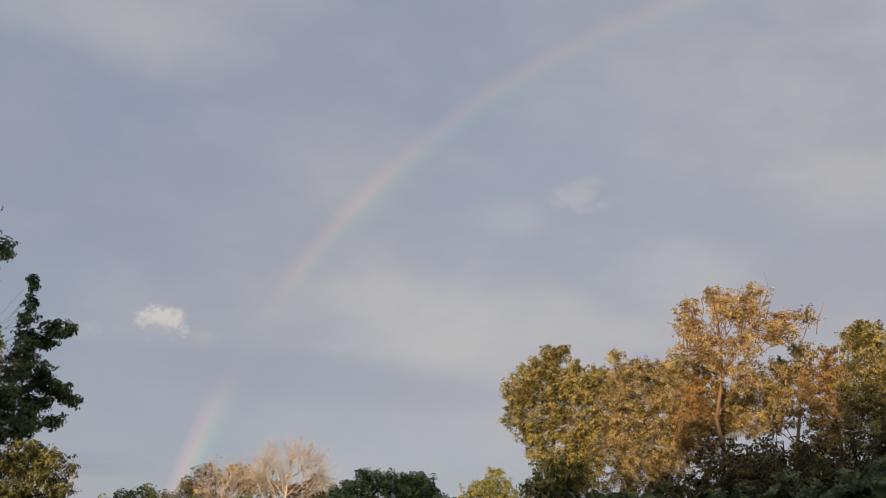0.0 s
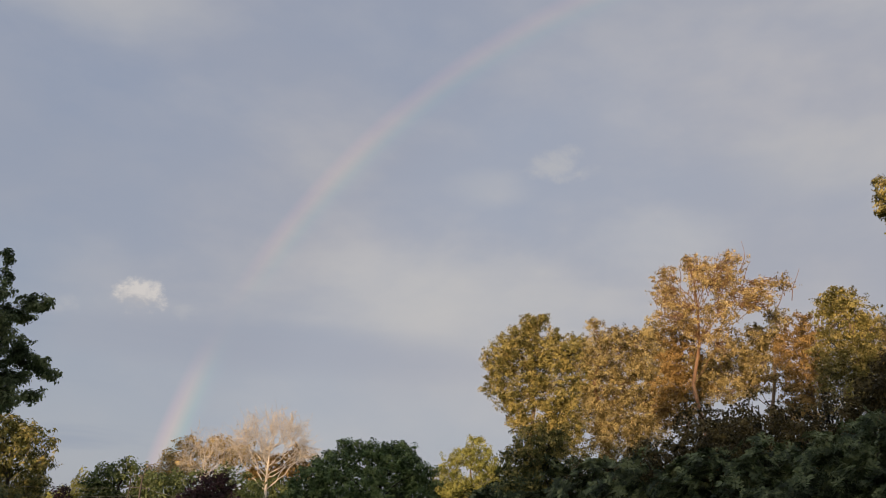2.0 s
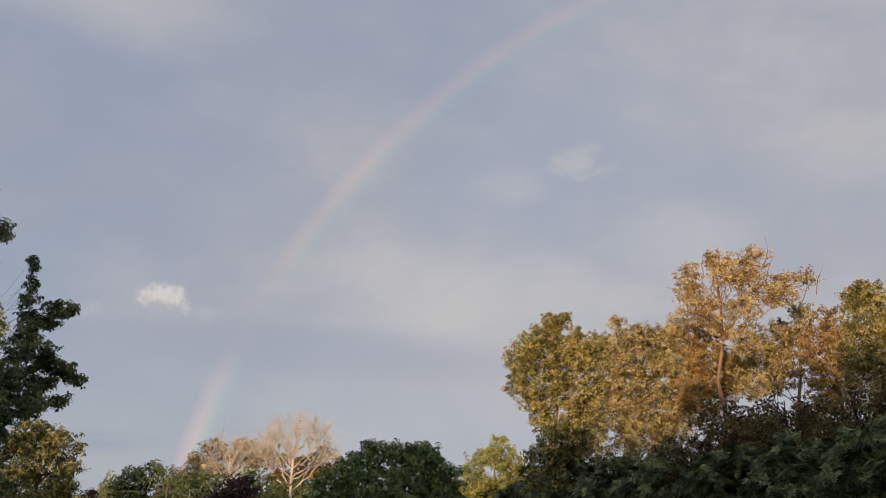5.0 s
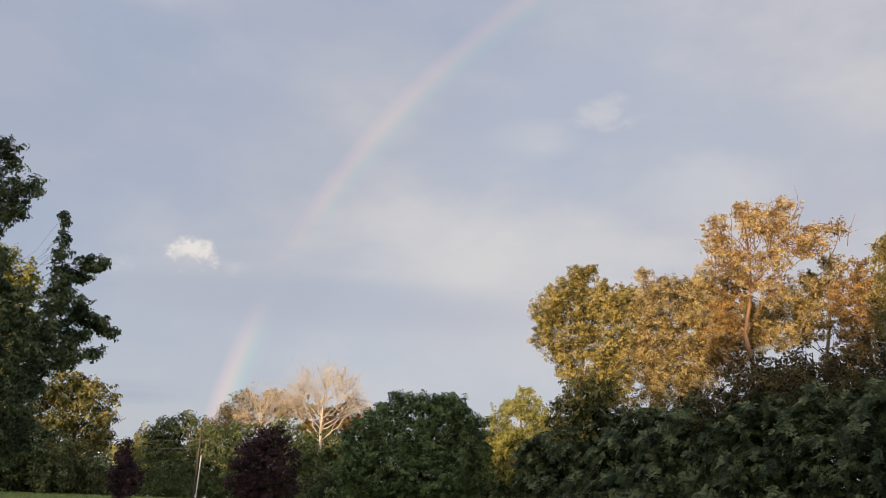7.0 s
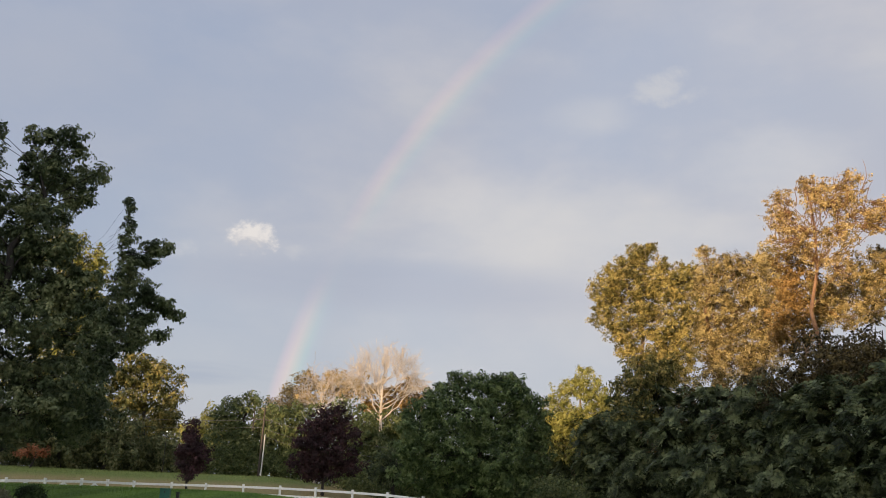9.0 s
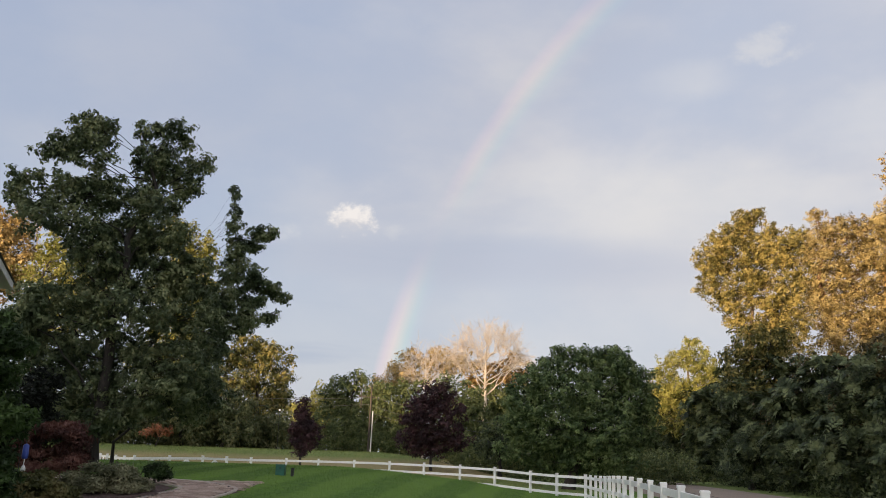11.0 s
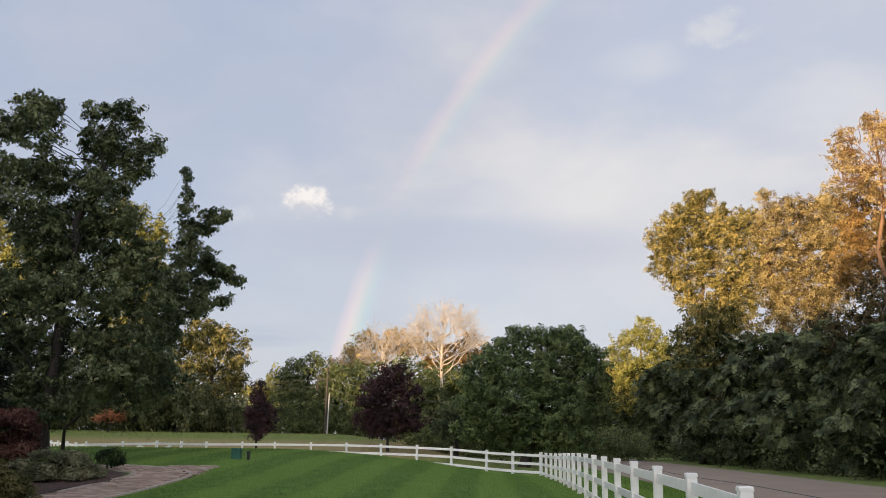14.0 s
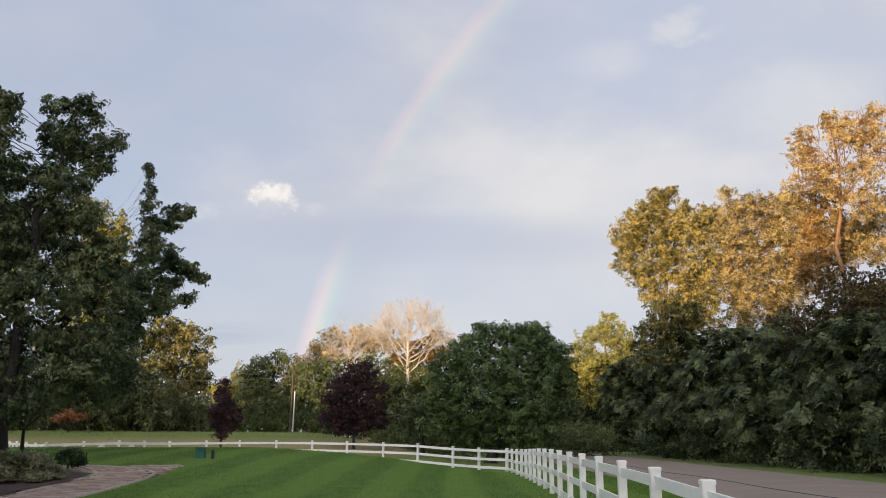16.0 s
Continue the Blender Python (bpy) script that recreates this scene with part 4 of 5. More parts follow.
tree("tall_autumn_tree", 19.4, 64, [
    (18.8, 19.1, 1.17, 0.84), (17.9, 19.6, 0.48, 0.39), (20.7, 19.3, 1.01, 0.68), (16.4, 18.6, 0.96, 0.46), (19.5, 17.9, 1.74, 0.83), (16.5, 17.4, 1.21, 0.64), (21.6, 17.5, 1.22, 0.67), (23.7, 17.7, 0.85, 0.56), (17.9, 16.5, 1.82, 0.87), (20.4, 16.3, 1.58, 0.85),
    (16.8, 15.9, 1.39, 0.78), (22.5, 16.4, 0.92, 0.60), (18.5, 14.8, 1.38, 0.97), (19.9, 14.0, 1.08, 1.02)],
    LEAF_PALE, BARK_RUST, "tallest autumn tree with thin pale gold leaves", 0.26, 82, 0.0042, (0.66, 0.34), 17, 0.72, 0.35, 0.0, twigs=420, spikes=80, bridge=2)
tree("autumn_tree", 17.2, 68, [(17.1, 14.7, 1.24, 1.12), (17.3, 13.0, 1.45, 1.21), (17.9, 11.2, 1.26, 0.96), (16.3, 11.3, 1.09, 0.97), (16.6, 9.6, 1.3, 1.0)], LEAF_RUST, BARK_WARM, "rust-tinged tree below the tall one", 0.3, 83, 0.0046, inner=0.35, twigs=90)
tree("autumn_tree", 20.8, 68, [(18.7, 12.6, 1.51, 1.30), (20.5, 13.5, 1.22, 0.94), (22.0, 14.1, 1.35, 0.99), (22.0, 12.5, 1.41, 0.99), (20.1, 12.1, 1.43, 1.07), (23.3, 15.6, 0.85, 0.59), (21.4, 11.3, 1.20, 0.72), (19.2, 10.9, 1.2, 0.9)], LEAF_GOLD, BARK_WARM,
     "olive and gold tree at the tall one's foot", 0.26, 88, 0.0048, inner=0.35, twigs=90)
tree("turning_tree", 24.6, 64, [(24.8, 14.8, 1.15, 0.96), (25.3, 13.7, 1.15, 1.04), (23.9, 13.4, 1.19, 0.97), (25.4, 12.0, 1.38, 1.06), (23.8, 12.0, 1.33, 0.90), (24.6, 10.7, 1.38, 0.82), (24.0, 9.4, 1.5, 0.9)], LEAF_RUST, BARK_WARM,
     "gold and rust autumn tree", 0.3, 84, 0.0048, twigs=90)
tree("turning_tree", 27.4, 58, [(27.3, 16.4, 1.17, 0.84), (26.4, 16.4, 0.62, 0.57), (28.1, 15.5, 0.96, 0.80), (26.8, 15.0, 1.38, 1.03), (28.3, 14.2, 0.95, 0.85), (26.2, 13.3, 1.31, 0.87), (27.4, 12.5, 1.29, 1.04), (26.4, 11.3, 1.50, 0.86), (28.5, 12.2, 0.94, 0.90), (27.2, 10.2, 1.6, 0.9)],
     LEAF_GREENGOLD, BARK_WARM, "rounded turning tree, olive and gold", 0.3, 85, 0.005, twigs=90)
tree("autumn_tree", 29.2, 60, [(29.1, 14.9, 0.98, 0.58), (28.8, 13.8, 1.33, 0.77), (29.4, 12.5, 1.39, 0.63), (29.2, 11.4, 1.3, 0.7)], LEAF_GOLD, BARK_WARM, "low gold tree beside the rounded one", 0.2, 89, 0.0052)
tree("peaked_tree", 31.2, 46, [(30.9, 15.8, 0.35, 0.32), (30.8, 15.1, 0.80, 0.57), (31.2, 13.7, 1.31, 1.02), (30.2, 13.4, 1.14, 0.88), (32.5, 15.2, 0.51, 0.80), (32.2, 16.3, 0.38, 0.25), (32.2, 13.6, 0.89, 0.86)], LEAF_RUST, BARK_DARK, "peaked dim brown tree in shade", 0.24, 86, 0.0056, spikes=8)
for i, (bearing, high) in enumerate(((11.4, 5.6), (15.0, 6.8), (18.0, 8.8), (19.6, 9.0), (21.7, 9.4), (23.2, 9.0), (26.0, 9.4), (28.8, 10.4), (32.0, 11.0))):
    tree("understory_tree", bearing, 19.5 / (math.sin(radians(bearing)) + 0.13) + 9, [(bearing, high, 1.7, 1.4), (bearing + 1.2, high - 1.8, 2.1, 1.7), (bearing - 1.4, high - 2.6, 2.2, 2.0)], LEAF_SHADED, BARK_DARK,
         "understory tree among autumn trees, shade put into its dim brown leaves", 0.2, 140 + i, 0.0064, per=26, cover=0.8)
# the very tall oak, turning, and the dark wood under it
tree("tall_oak", 37.4, 46, [
    (36.5, 28.1, 0.94, 0.60), (33.9, 27.0, 0.96, 0.50), (35.5, 26.1, 1.36, 0.73), (32.1, 25.4, 0.49, 0.32), (34.2, 24.6, 1.44, 0.86), (35.6, 23.8, 1.53, 1.21), (34.5, 22.8, 1.30, 0.86), (30.6, 23.0, 0.70, 0.39), (32.1, 22.6, 0.90, 0.35), (31.2, 21.5, 1.26, 0.55),
    (30.4, 21.1, 0.63, 0.36), (30.9, 20.0, 0.45, 0.58), (31.1, 18.8, 0.63, 0.29), (32.3, 19.4, 0.76, 0.41), (33.7, 21.9, 1.13, 0.74), (34.8, 20.8, 1.53, 1.22), (33.6, 19.5, 1.30, 0.68), (34.1, 17.8, 1.36, 0.85), (32.6, 17.6, 0.58, 0.75), (34.3, 16.4, 0.88, 0.66),
    (38.3, 26.3, 1.99, 1.44), (37.9, 22.9, 1.99, 1.74), (37.1, 19.4, 2.00, 1.60), (35.8, 16.2, 1.34, 1.17)],
    LEAF_GREENGOLD, BARK_WARM, "very tall oak turning gold, with drooping limbs", 0.3, 87, 0.0046, (0.66, 0.38), 26, 1.1, 0.3, 0.7, twigs=300, spikes=20)
tree("shaded_oak", 35.6, 41, [(34.3, 14.3, 0.74, 0.53), (33.7, 12.1, 1.34, 1.06), (30.3, 11.9, 1.89, 0.99), (32.7, 10.8, 2.02, 1.34), (30.6, 9.5, 2.55, 1.27), (35.9, 13.2, 1.65, 1.72), (28.5, 10.8, 1.39, 0.95), (37.6, 14.6, 1.8, 2.0)], LEAF_SHADED, BARK_DARK,
     "oak under the tall one, shade put into its dark leaves", 0.26, 96)


def undergrowth(name, line, high, deep, leaf, label, per_metre, seed, size=(0.24, 0.14), per=14, spread=0.3):
    """A thicket along a line of (x, y): leaves down to the ground, its top uneven."""
    rng = np.random.default_rng(seed)
    line = np.array(line, float)
    seg = np.linalg.norm(np.diff(line, axis=0), axis=1)
    n = int(seg.sum() * per_metre)
    s = rng.uniform(0, seg.sum(), n)
    cum = np.concatenate([[0], np.cumsum(seg)])
    x, y = np.interp(s, cum, line[:, 0]), np.interp(s, cum, line[:, 1])
    x, y = x + rng.normal(size=n) * deep, y + rng.normal(size=n) * deep
    top = high * (0.72 + 0.3 * np.sin(s * 0.9 + seed) * np.sin(s * 0.37) + 0.18 * np.sin(s * 2.3))
    z = ground_height(x, y) + top * rng.random(n) ** 0.8 + 0.1
    d = rng.normal(size=(n, 3))
    d /= np.linalg.norm(d, axis=1)[:, None]
    tagged(new(name, leaf_cloud(name, np.stack([x, y, z], 1), d, per, spread, *size, leaf, rng)), label, "undergrowth", kind="stuff")


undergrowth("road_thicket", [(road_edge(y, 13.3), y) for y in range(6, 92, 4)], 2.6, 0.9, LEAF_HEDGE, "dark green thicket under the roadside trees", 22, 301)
undergrowth("field_thicket", spots_on((-46, 76), (-38, 78), (-32, 80), (-26, 82), (-22.5, 84)), 2.6, 1.0, LEAF_SCRUB, "olive thicket along the field edge", 20, 302)
undergrowth("wood_thicket", spots_on((-25, 86), (-22, 88), (-19.6, 90), (-16, 88), (-12, 84), (-8, 78), (-4, 74), (0, 76), (3, 84)), 3.2, 1.2, LEAF_WOOD, "dark green thicket at the wood edge", 48, 303)
undergrowth("far_woods", spots_on((-56, 150), (-40, 150), (-25, 156), (-10, 160), (10, 150), (30, 130), (48, 110)), 9.0, 4.0, LEAF_SCRUB, "distant wooded skyline", 10, 304, (0.9, 0.7), 10, 0.9)

# unseen woods, added behind the one who films to shadow the lawn
shade_tree = tree("shade_tree", 226.2, 111.5, [(226.2, 9.0, 3.6, 3.0), (224.2, 7.2, 3.2, 2.8), (228.2, 7.4, 3.4, 2.8), (226.2, 4.6, 4.4, 3.2), (226.2, 2.0, 4.4, 2.2)],
                  LEAF_OAK, BARK_DARK, "tall dark unseen tree, added to cast the evening shade", 0.5, 90, 0.014, (1.15, 1.0), 14, 1.0, 0.4, twigs=10)
shade_spin = random.Random(4)
across, back = heading(SUN_BEARING - 90, 0), heading(SUN_BEARING, 0)
for i in range(26):
    c = -112 + 7.4 * i
    if abs(c + 40) < 3.5:
        continue
    p = back * (104 + shade_spin.uniform(-8, 8)) + across * c
    # heights stepped to fit where the shade ends on the far trees
    grow_by = (1.16 if c > 5 else 1.02 if c > -1 else 1.24 if c > -13 else 1.08 if c > -18 else 1.26 if c > -32 else 1.0 if c > -52 else 0.9 if c > -58 else 0.78) + shade_spin.uniform(-0.06, 0.06)
    twin = copy_thing(shade_tree, pose(p.x, p.y, 0, 0, 0, shade_spin.uniform(0, 360)))
    twin.scale = (grow_by,) * 3


# ---- white fence ----
FENCE_H = 1.23
fence_post_mesh = box_mesh("post", (0.127, 0.127, FENCE_H), WHITE_VINYL, 0.006, (0, 0, FENCE_H / 2 - 0.02))


def cap_mesh():
    bm = bmesh.new()
    bmesh.ops.create_cube(bm, size=1.0)
    bmesh.ops.scale(bm, vec=(0.139, 0.139, 0.034), verts=bm.verts)
    up = [f for f in bm.faces if f.normal.z > 0.9]
    r = bmesh.ops.inset_region(bm, faces=up, thickness=0.014)
    bmesh.ops.translate(bm, vec=(0, 0, 0.012), verts=list({v for f in up for v in f.verts}))
    bmesh.ops.translate(bm, vec=(0, 0, FENCE_H - 0.005), verts=bm.verts)
    return bm_mesh("cap", bm, WHITE_VINYL)


fence_cap_mesh = cap_mesh()


def fence_post(parent, p, turn):
    ob = part("post", fence_post_mesh, parent)
    ob.matrix_local = pose(*p, 0, 0, turn)
    part("cap", fence_cap_mesh, ob)
    return ob


def rail_between(parent, a, b, h, tall=0.14, thick=0.038, name="rail"):
    a, b = Vector(a) + Vector((0, 0, h)), Vector(b) + Vector((0, 0, h))
    ob = part(name, box_mesh(name, ((b - a).length - 0.10, thick, tall), WHITE_VINYL, 0.004), parent)
    way = (b - a).normalized()
    ob.matrix_local = Matrix.Translation((a + b) / 2) @ way.to_track_quat("X", "Z").to_matrix().to_4x4()
    return ob


def build_fence(name, spots, label, rails=(1.08, 0.63, 0.18), braces=()):
    fence = tagged(new(name), label, "fence")
    for i, p in enumerate(spots):
        q = spots[min(i + 1, len(spots) - 1)] if i + 1 < len(spots) else spots[i - 1]
        turn = math.degrees(math.atan2(q[1] - p[1], q[0] - p[0]))
        fence_post(fence, p, turn)
        if i + 1 < len(spots):
            for h in rails:
                rail_between(fence, p, q, h)
            if i in braces:
                mid = (Vector(p) + Vector(q)) / 2
                for s in (p, q):
                    a = mid + Vector((0, 0, 0.98))
                    b = Vector(s) * 0.5 + mid * 0.5 + Vector((0, 0, 0.66))
                    ob = part("brace", box_mesh("brace", ((b - a).length, 0.04, 0.12), WHITE_VINYL, 0.004), fence)
                    ob.matrix_local = Matrix.Translation((a + b) / 2) @ (b - a).normalized().to_track_quat("X", "Z").to_matrix().to_4x4()
    return fence


# along the road: a straight run of 2.44 m bays up to the corner
road_run = []
for k in range(-7, 17):
    y = 8.75 + 2.43 * k
    x = 2.25 - 0.0946 * y - 0.003 * max(y - 35.0, 0.0) ** 2
    road_run.append((x, y, -0.05 * (1 - float(ramp01(y, 8, 18))) - 0.07 * (1 - float(ramp01(y, 5, 12))) - 0.22 * float(ramp01(y, 25, 46))))
build_fence("road_fence", road_run, "white three-rail vinyl fence along the road")

# across the far edge of the lawn
back_run = []
for bearing, dist, top in ((-5.11, 49.5, -0.59), (-6.81, 51.5, -0.51), (-9.11, 53.5, -0.34), (-11.38, 55, -0.27), (-13.74, 56, -0.22), (-15.99, 57, -0.19), (-18.28, 57.5, -0.19),
                           (-20.59, 58, -0.20), (-22.64, 58, -0.22), (-24.86, 57.5, -0.25), (-26.37, 56.3, -0.24), (-27.84, 55, -0.23), (-29.85, 54, -0.28), (-31.92, 53, -0.34),
                           (-32.5, 55.2, -0.38), (-33.0, 57.4, -0.34), (-33.5, 59.6, -0.3), (-33.9, 61.8, -0.27), (-35.4, 63.5, -0.22), (-37.5, 64.5, -0.2)):
    b = radians(bearing)
    back_run.append((dist * math.sin(b), dist * math.cos(b), EYE.z + dist * math.tan(radians(top)) - FENCE_H - 0.02))
back_run.insert(0, road_run[-1])
build_fence("lawn_fence", back_run, "white vinyl rail fence across the far lawn", braces=(11, 12, 13, 14, 15, 16, 17))


# ---- garden beside the drive ----
def inside(poly, x, y):
    hit = False
    for (x1, y1), (x2, y2) in zip(poly, poly[1:] + poly[:1]):
        if (y1 > y) != (y2 > y) and x < (x2 - x1) * (y - y1) / (y2 - y1) + x1:
            hit = not hit
    return hit


PATH_LINE = [(-11.3, 9.0), (-11.45, 14.0), (-11.55, 18.5), (-11.85, 21.5), (-12.4, 24.0), (-13.8, 24.75), (-16.0, 24.7), (-20.0, 24.4)]
BED = [(-12.3, 9.0), (-12.35, 18.5), (-12.6, 21.4), (-12.95, 23.1), (-14.2, 23.8), (-20.0, 23.5), (-27.0, 21.0), (-27.0, 9.0)]


APRON = [(-11.2, 23.2), (-11.85, 25.7), (-12.05, 27.0), (-13.4, 25.9), (-13.6, 25.2), (-12.2, 24.0)]


def sheet_over(name, poly, lift, mat, step=0.35):
    xs, ys = [p[0] for p in poly], [p[1] for p in poly]
    bm = bmesh.new()
    for i in range(int((max(xs) - min(xs)) / step) + 1):
        for j in range(int((max(ys) - min(ys)) / step) + 1):
            x, y = min(xs) + i * step, min(ys) + j * step
            if inside(poly, x + step / 2, y + step / 2):
                vs = []
                for u, v in ((0, 0), (1, 0), (1, 1), (0, 1)):
                    px, py = x + u * step, y + v * step
                    vs.append(bm.verts.new((px, py, float(ground_height(px, py)) + lift)))
                bm.faces.new(vs)
    bmesh.ops.remove_doubles(bm, verts=bm.verts, dist=0.001)
    return bm_mesh(name, bm, mat)


def build_bed():
    rng = np.random.default_rng(5)
    me = sheet_over("mulch_bed", BED, 0.05, MULCH, 0.25)
    for v in me.vertices:
        v.co.z += rng.uniform(-0.015, 0.03)
    tagged(new("mulch_bed", me), "dark brown bark mulch bed", "flower bed", kind="structure")


build_bed()


def build_path():
    base = tagged(new("paver_path"), "weathered clay paver path curving round the bed", "path", kind="structure")
    pts = [Vector((*p, 0)) for p in PATH_LINE]
    way = []
    for i in range(len(pts) - 1):
        a, b = pts[max(i - 1, 0)], pts[i]
        c, e = pts[i + 1], pts[min(i + 2, len(pts) - 1)]
        for k in range(12):
            t = k / 12
            way.append(0.5 * ((2 * b) + (c - a) * t + (2 * a - 5 * b + 4 * c - e) * t * t + (3 * b - a - 3 * c + e) * t ** 3))
    # bedding under the pavers
    bm = bmesh.new()
    rows = []
    for i, p in enumerate(way):
        d = (way[min(i + 1, len(way) - 1)] - way[max(i - 1, 0)]).normalized()
        n = Vector((-d.y, d.x, 0))
        rows.append([bm.verts.new((q.x, q.y, float(ground_height(q.x, q.y)) + 0.012)) for q in (p + n * w for w in (-0.82, -0.4, 0, 0.4, 0.82))])
    for r, s in zip(rows, rows[1:]):
        for k in range(4):
            bm.faces.new((r[k], r[k + 1], s[k + 1], s[k]))
    part("bedding", bm_mesh("bedding", bm, MULCH), base, "dark sand joints between the pavers")
    paver = box_mesh("paver", (0.30, 0.20, 0.05), PAVER, 0.0)
    edging = box_mesh("edging_paver", (0.21, 0.12, 0.05), EDGING, 0.0)
    part("apron_bedding", sheet_over("apron_bedding", APRON, 0.010, MULCH, 0.2), base, "dark sand joints between the pavers")
    rng = random.Random(8)
    for i in range(10):
        for j in range(20):
            x, y = -13.7 + 0.31 * i + (0.155 if j % 2 else 0), 23.0 + 0.212 * j
            near = min((Vector((x, y, 0)) - w).length for w in way)
            if inside(APRON, x, y) and near > 0.86:
                ob = part("paver", paver, base)
                ob.matrix_local = pose(x, y, float(ground_height(x, y)) + 0.008 + rng.uniform(-0.004, 0.004), 0, 0, rng.uniform(-1, 1))
    run, gone, row = 0.0, 0.0, 0
    for a, b in zip(way, way[1:]):
        seg = (b - a).length
        while gone <= run + seg:
            p = a.lerp(b, (gone - run) / seg)
            d = (b - a).normalized()
            n = Vector((-d.y, d.x, 0))
            turn = math.degrees(math.atan2(n.y, n.x))
            for k in range(-3, 4):
                w = k * 0.31 + (0.155 if row % 2 else 0.0)
                if abs(w) > 0.66:
                    continue
                q = p + n * w
                ob = part("paver", paver, base)
                z = float(ground_height(q.x, q.y)) + 0.008 + rng.uniform(-0.004, 0.004)
                ob.matrix_local = pose(q.x, q.y, z, rng.uniform(-0.8, 0.8), rng.uniform(-0.8, 0.8), turn + rng.uniform(-1, 1))
            for w in (-0.78, 0.78):
                q = p + n * w
                ob = part("edging_paver", edging, base)
                ob.matrix_local = pose(q.x, q.y, float(ground_height(q.x, q.y)) + 0.016 + rng.uniform(-0.003, 0.003), 0, 0, turn + 90 + rng.uniform(-1, 1))
            gone += 0.222 if gone > 5 else 0.4
            row += 1
        run += seg


def shrub(name, bearing, dist, lobes, leaf, label, clumps, per, spread, size, seed, rise=0.5, hang=0.0, shell=0.6, uneven=0.2):
    rng = np.random.default_rng(seed)
    root = on_ground(bearing, dist)
    ob = new(name)
    ob.location = root
    tagged(ob, label, "shrub")
    L = place_lobes(root, dist, lobes)
    pts, outs = clump_points(L, clumps, rng, shell, uneven, max(0.12, 0.0125 * dist))
    keep = pts[:, 2] > 0.12
    pts, outs = pts[keep], outs[keep]
    wood_of(ob, L, pts, 0.035, BARK_DARK, rng, 40, leader=False)
    part("crown", leaf_cloud("crown", pts, outs, per, spread, *size, leaf, rng, rise, hang), ob)


shrub("japanese_maple", -37.0, 28.5, [(-36.8, 0.2, 2.2, 1.1, 0), (-38.4, 0.2, 1.6, 1.0, 0), (-35.4, -0.5, 1.1, 0.6, 0), (-37.0, -1.0, 2.4, 0.9, -0.5)], LEAF_RED,
      "low spreading red-brown laceleaf maple", 1200, 16, 0.10, (0.13, 0.045), 101, 0.3, 1.0)
shrub("juniper_shrub", -33.2, 25.2, [(-33.2, -1.7, 1.4, 0.85, 0), (-34.6, -2.0, 1.0, 0.7, 0), (-31.9, -2.3, 0.9, 0.55, 0), (-33.4, -2.6, 1.6, 0.7, -0.6)], LEAF_GREY,
      "grey-green spreading juniper shrub in mulch", 1400, 18, 0.08, (0.11, 0.03), 102, 0.9)
shrub("bronze_shrub", -37.0, 20.5, [(-36.6, -2.6, 1.7, 1.0, 0), (-38.6, -2.5, 1.8, 1.1, 0), (-35.2, -3.3, 0.9, 0.7, 0), (-37.4, -3.6, 2.6, 1.0, -0.4)], LEAF_BRONZE,
      "rounded bronze-green clipped shrub", 1500, 18, 0.06, (0.07, 0.04), 103)
shrub("day_lily", -30.6, 27.6, [(-30.6, -1.35, 0.65, 0.4, 0), (-30.2, -1.5, 0.4, 0.3, 0)], LEAF_CEDAR, "small leafy green plant at the bed edge", 110, 12, 0.08, (0.22, 0.04), 104, 0.2)
shrub("dark_yew", -37.6, 32, [(-37.4, 2.4, 1.6, 1.9, 0), (-38.6, 2.0, 1.2, 1.6, 0), (-37.2, 0.8, 1.6, 1.4, 0)], LEAF_YEW, "yew with deep shade put into its near-black needles", 620, 16, 0.16, (0.16, 0.06), 105, shell=0.4)
shrub("garden_bush", -35.4, 38, [(-35.6, 0.7, 1.1, 0.8, 0), (-34.8, 1.4, 0.8, 0.7, 0)], LEAF_SCRUB, "light olive bush beyond the maple", 240, 14, 0.2, (0.2, 0.1), 106)
shrub("arborvitae", -40.6, 16.2, [(-41.0, 5.0, 1.5, 3.2, 0), (-40.7, 1.4, 2.0, 3.4, 0), (-40.8, -2.0, 2.2, 3.0, 0)], LEAF_CEDAR, "tall green arborvitae column",
      1500, 16, 0.085, (0.13, 0.045), 107, 0.4, -0.6, 0.7, 0.1)


def hanging_feeder():
    x, y, z = on_ground(-38.3, 26)
    ob = new("bird_feeder")
    ob.location = (x, y, z)
    tagged(ob, "blue hanging bird feeder with a white tip", "bird feeder")
    t = Tubes(6)
    t.add([(0, 0, -0.1), (0, 0, 1.0), (0, 0, 1.35), (0.04, 0, 1.44), (0.12, 0, 1.44), (0.15, 0, 1.26)], [0.012] * 6)
    part("hook", t.mesh("hook", IRON), ob, "black iron shepherd's hook")
    t = Tubes(14)
    t.add([(0.15, 0, 1.26), (0.15, 0, 1.22), (0.15, 0, 0.95), (0.15, 0, 0.88), (0.15, 0, 0.86)], [0.02, 0.075, 0.085, 0.075, 0.03])
    part("reservoir", t.mesh("reservoir", BLUE), ob, "blue plastic reservoir")
    t = Tubes(10)
    t.add([(0.15, 0, 0.70), (0.15, 0, 0.68), (0.15, 0, 0.62), (0.15, 0, 0.56), (0.15, 0, 0.54)], [0.02, 0.04, 0.06, 0.065, 0.02])
    t.add([(0.15, 0, 0.90), (0.15, 0, 0.78), (0.15, 0, 0.70)], [0.012, 0.012, 0.012])
    part("perch", t.mesh("perch", WHITE_VINYL), ob, "white perch tip")


hanging_feeder()


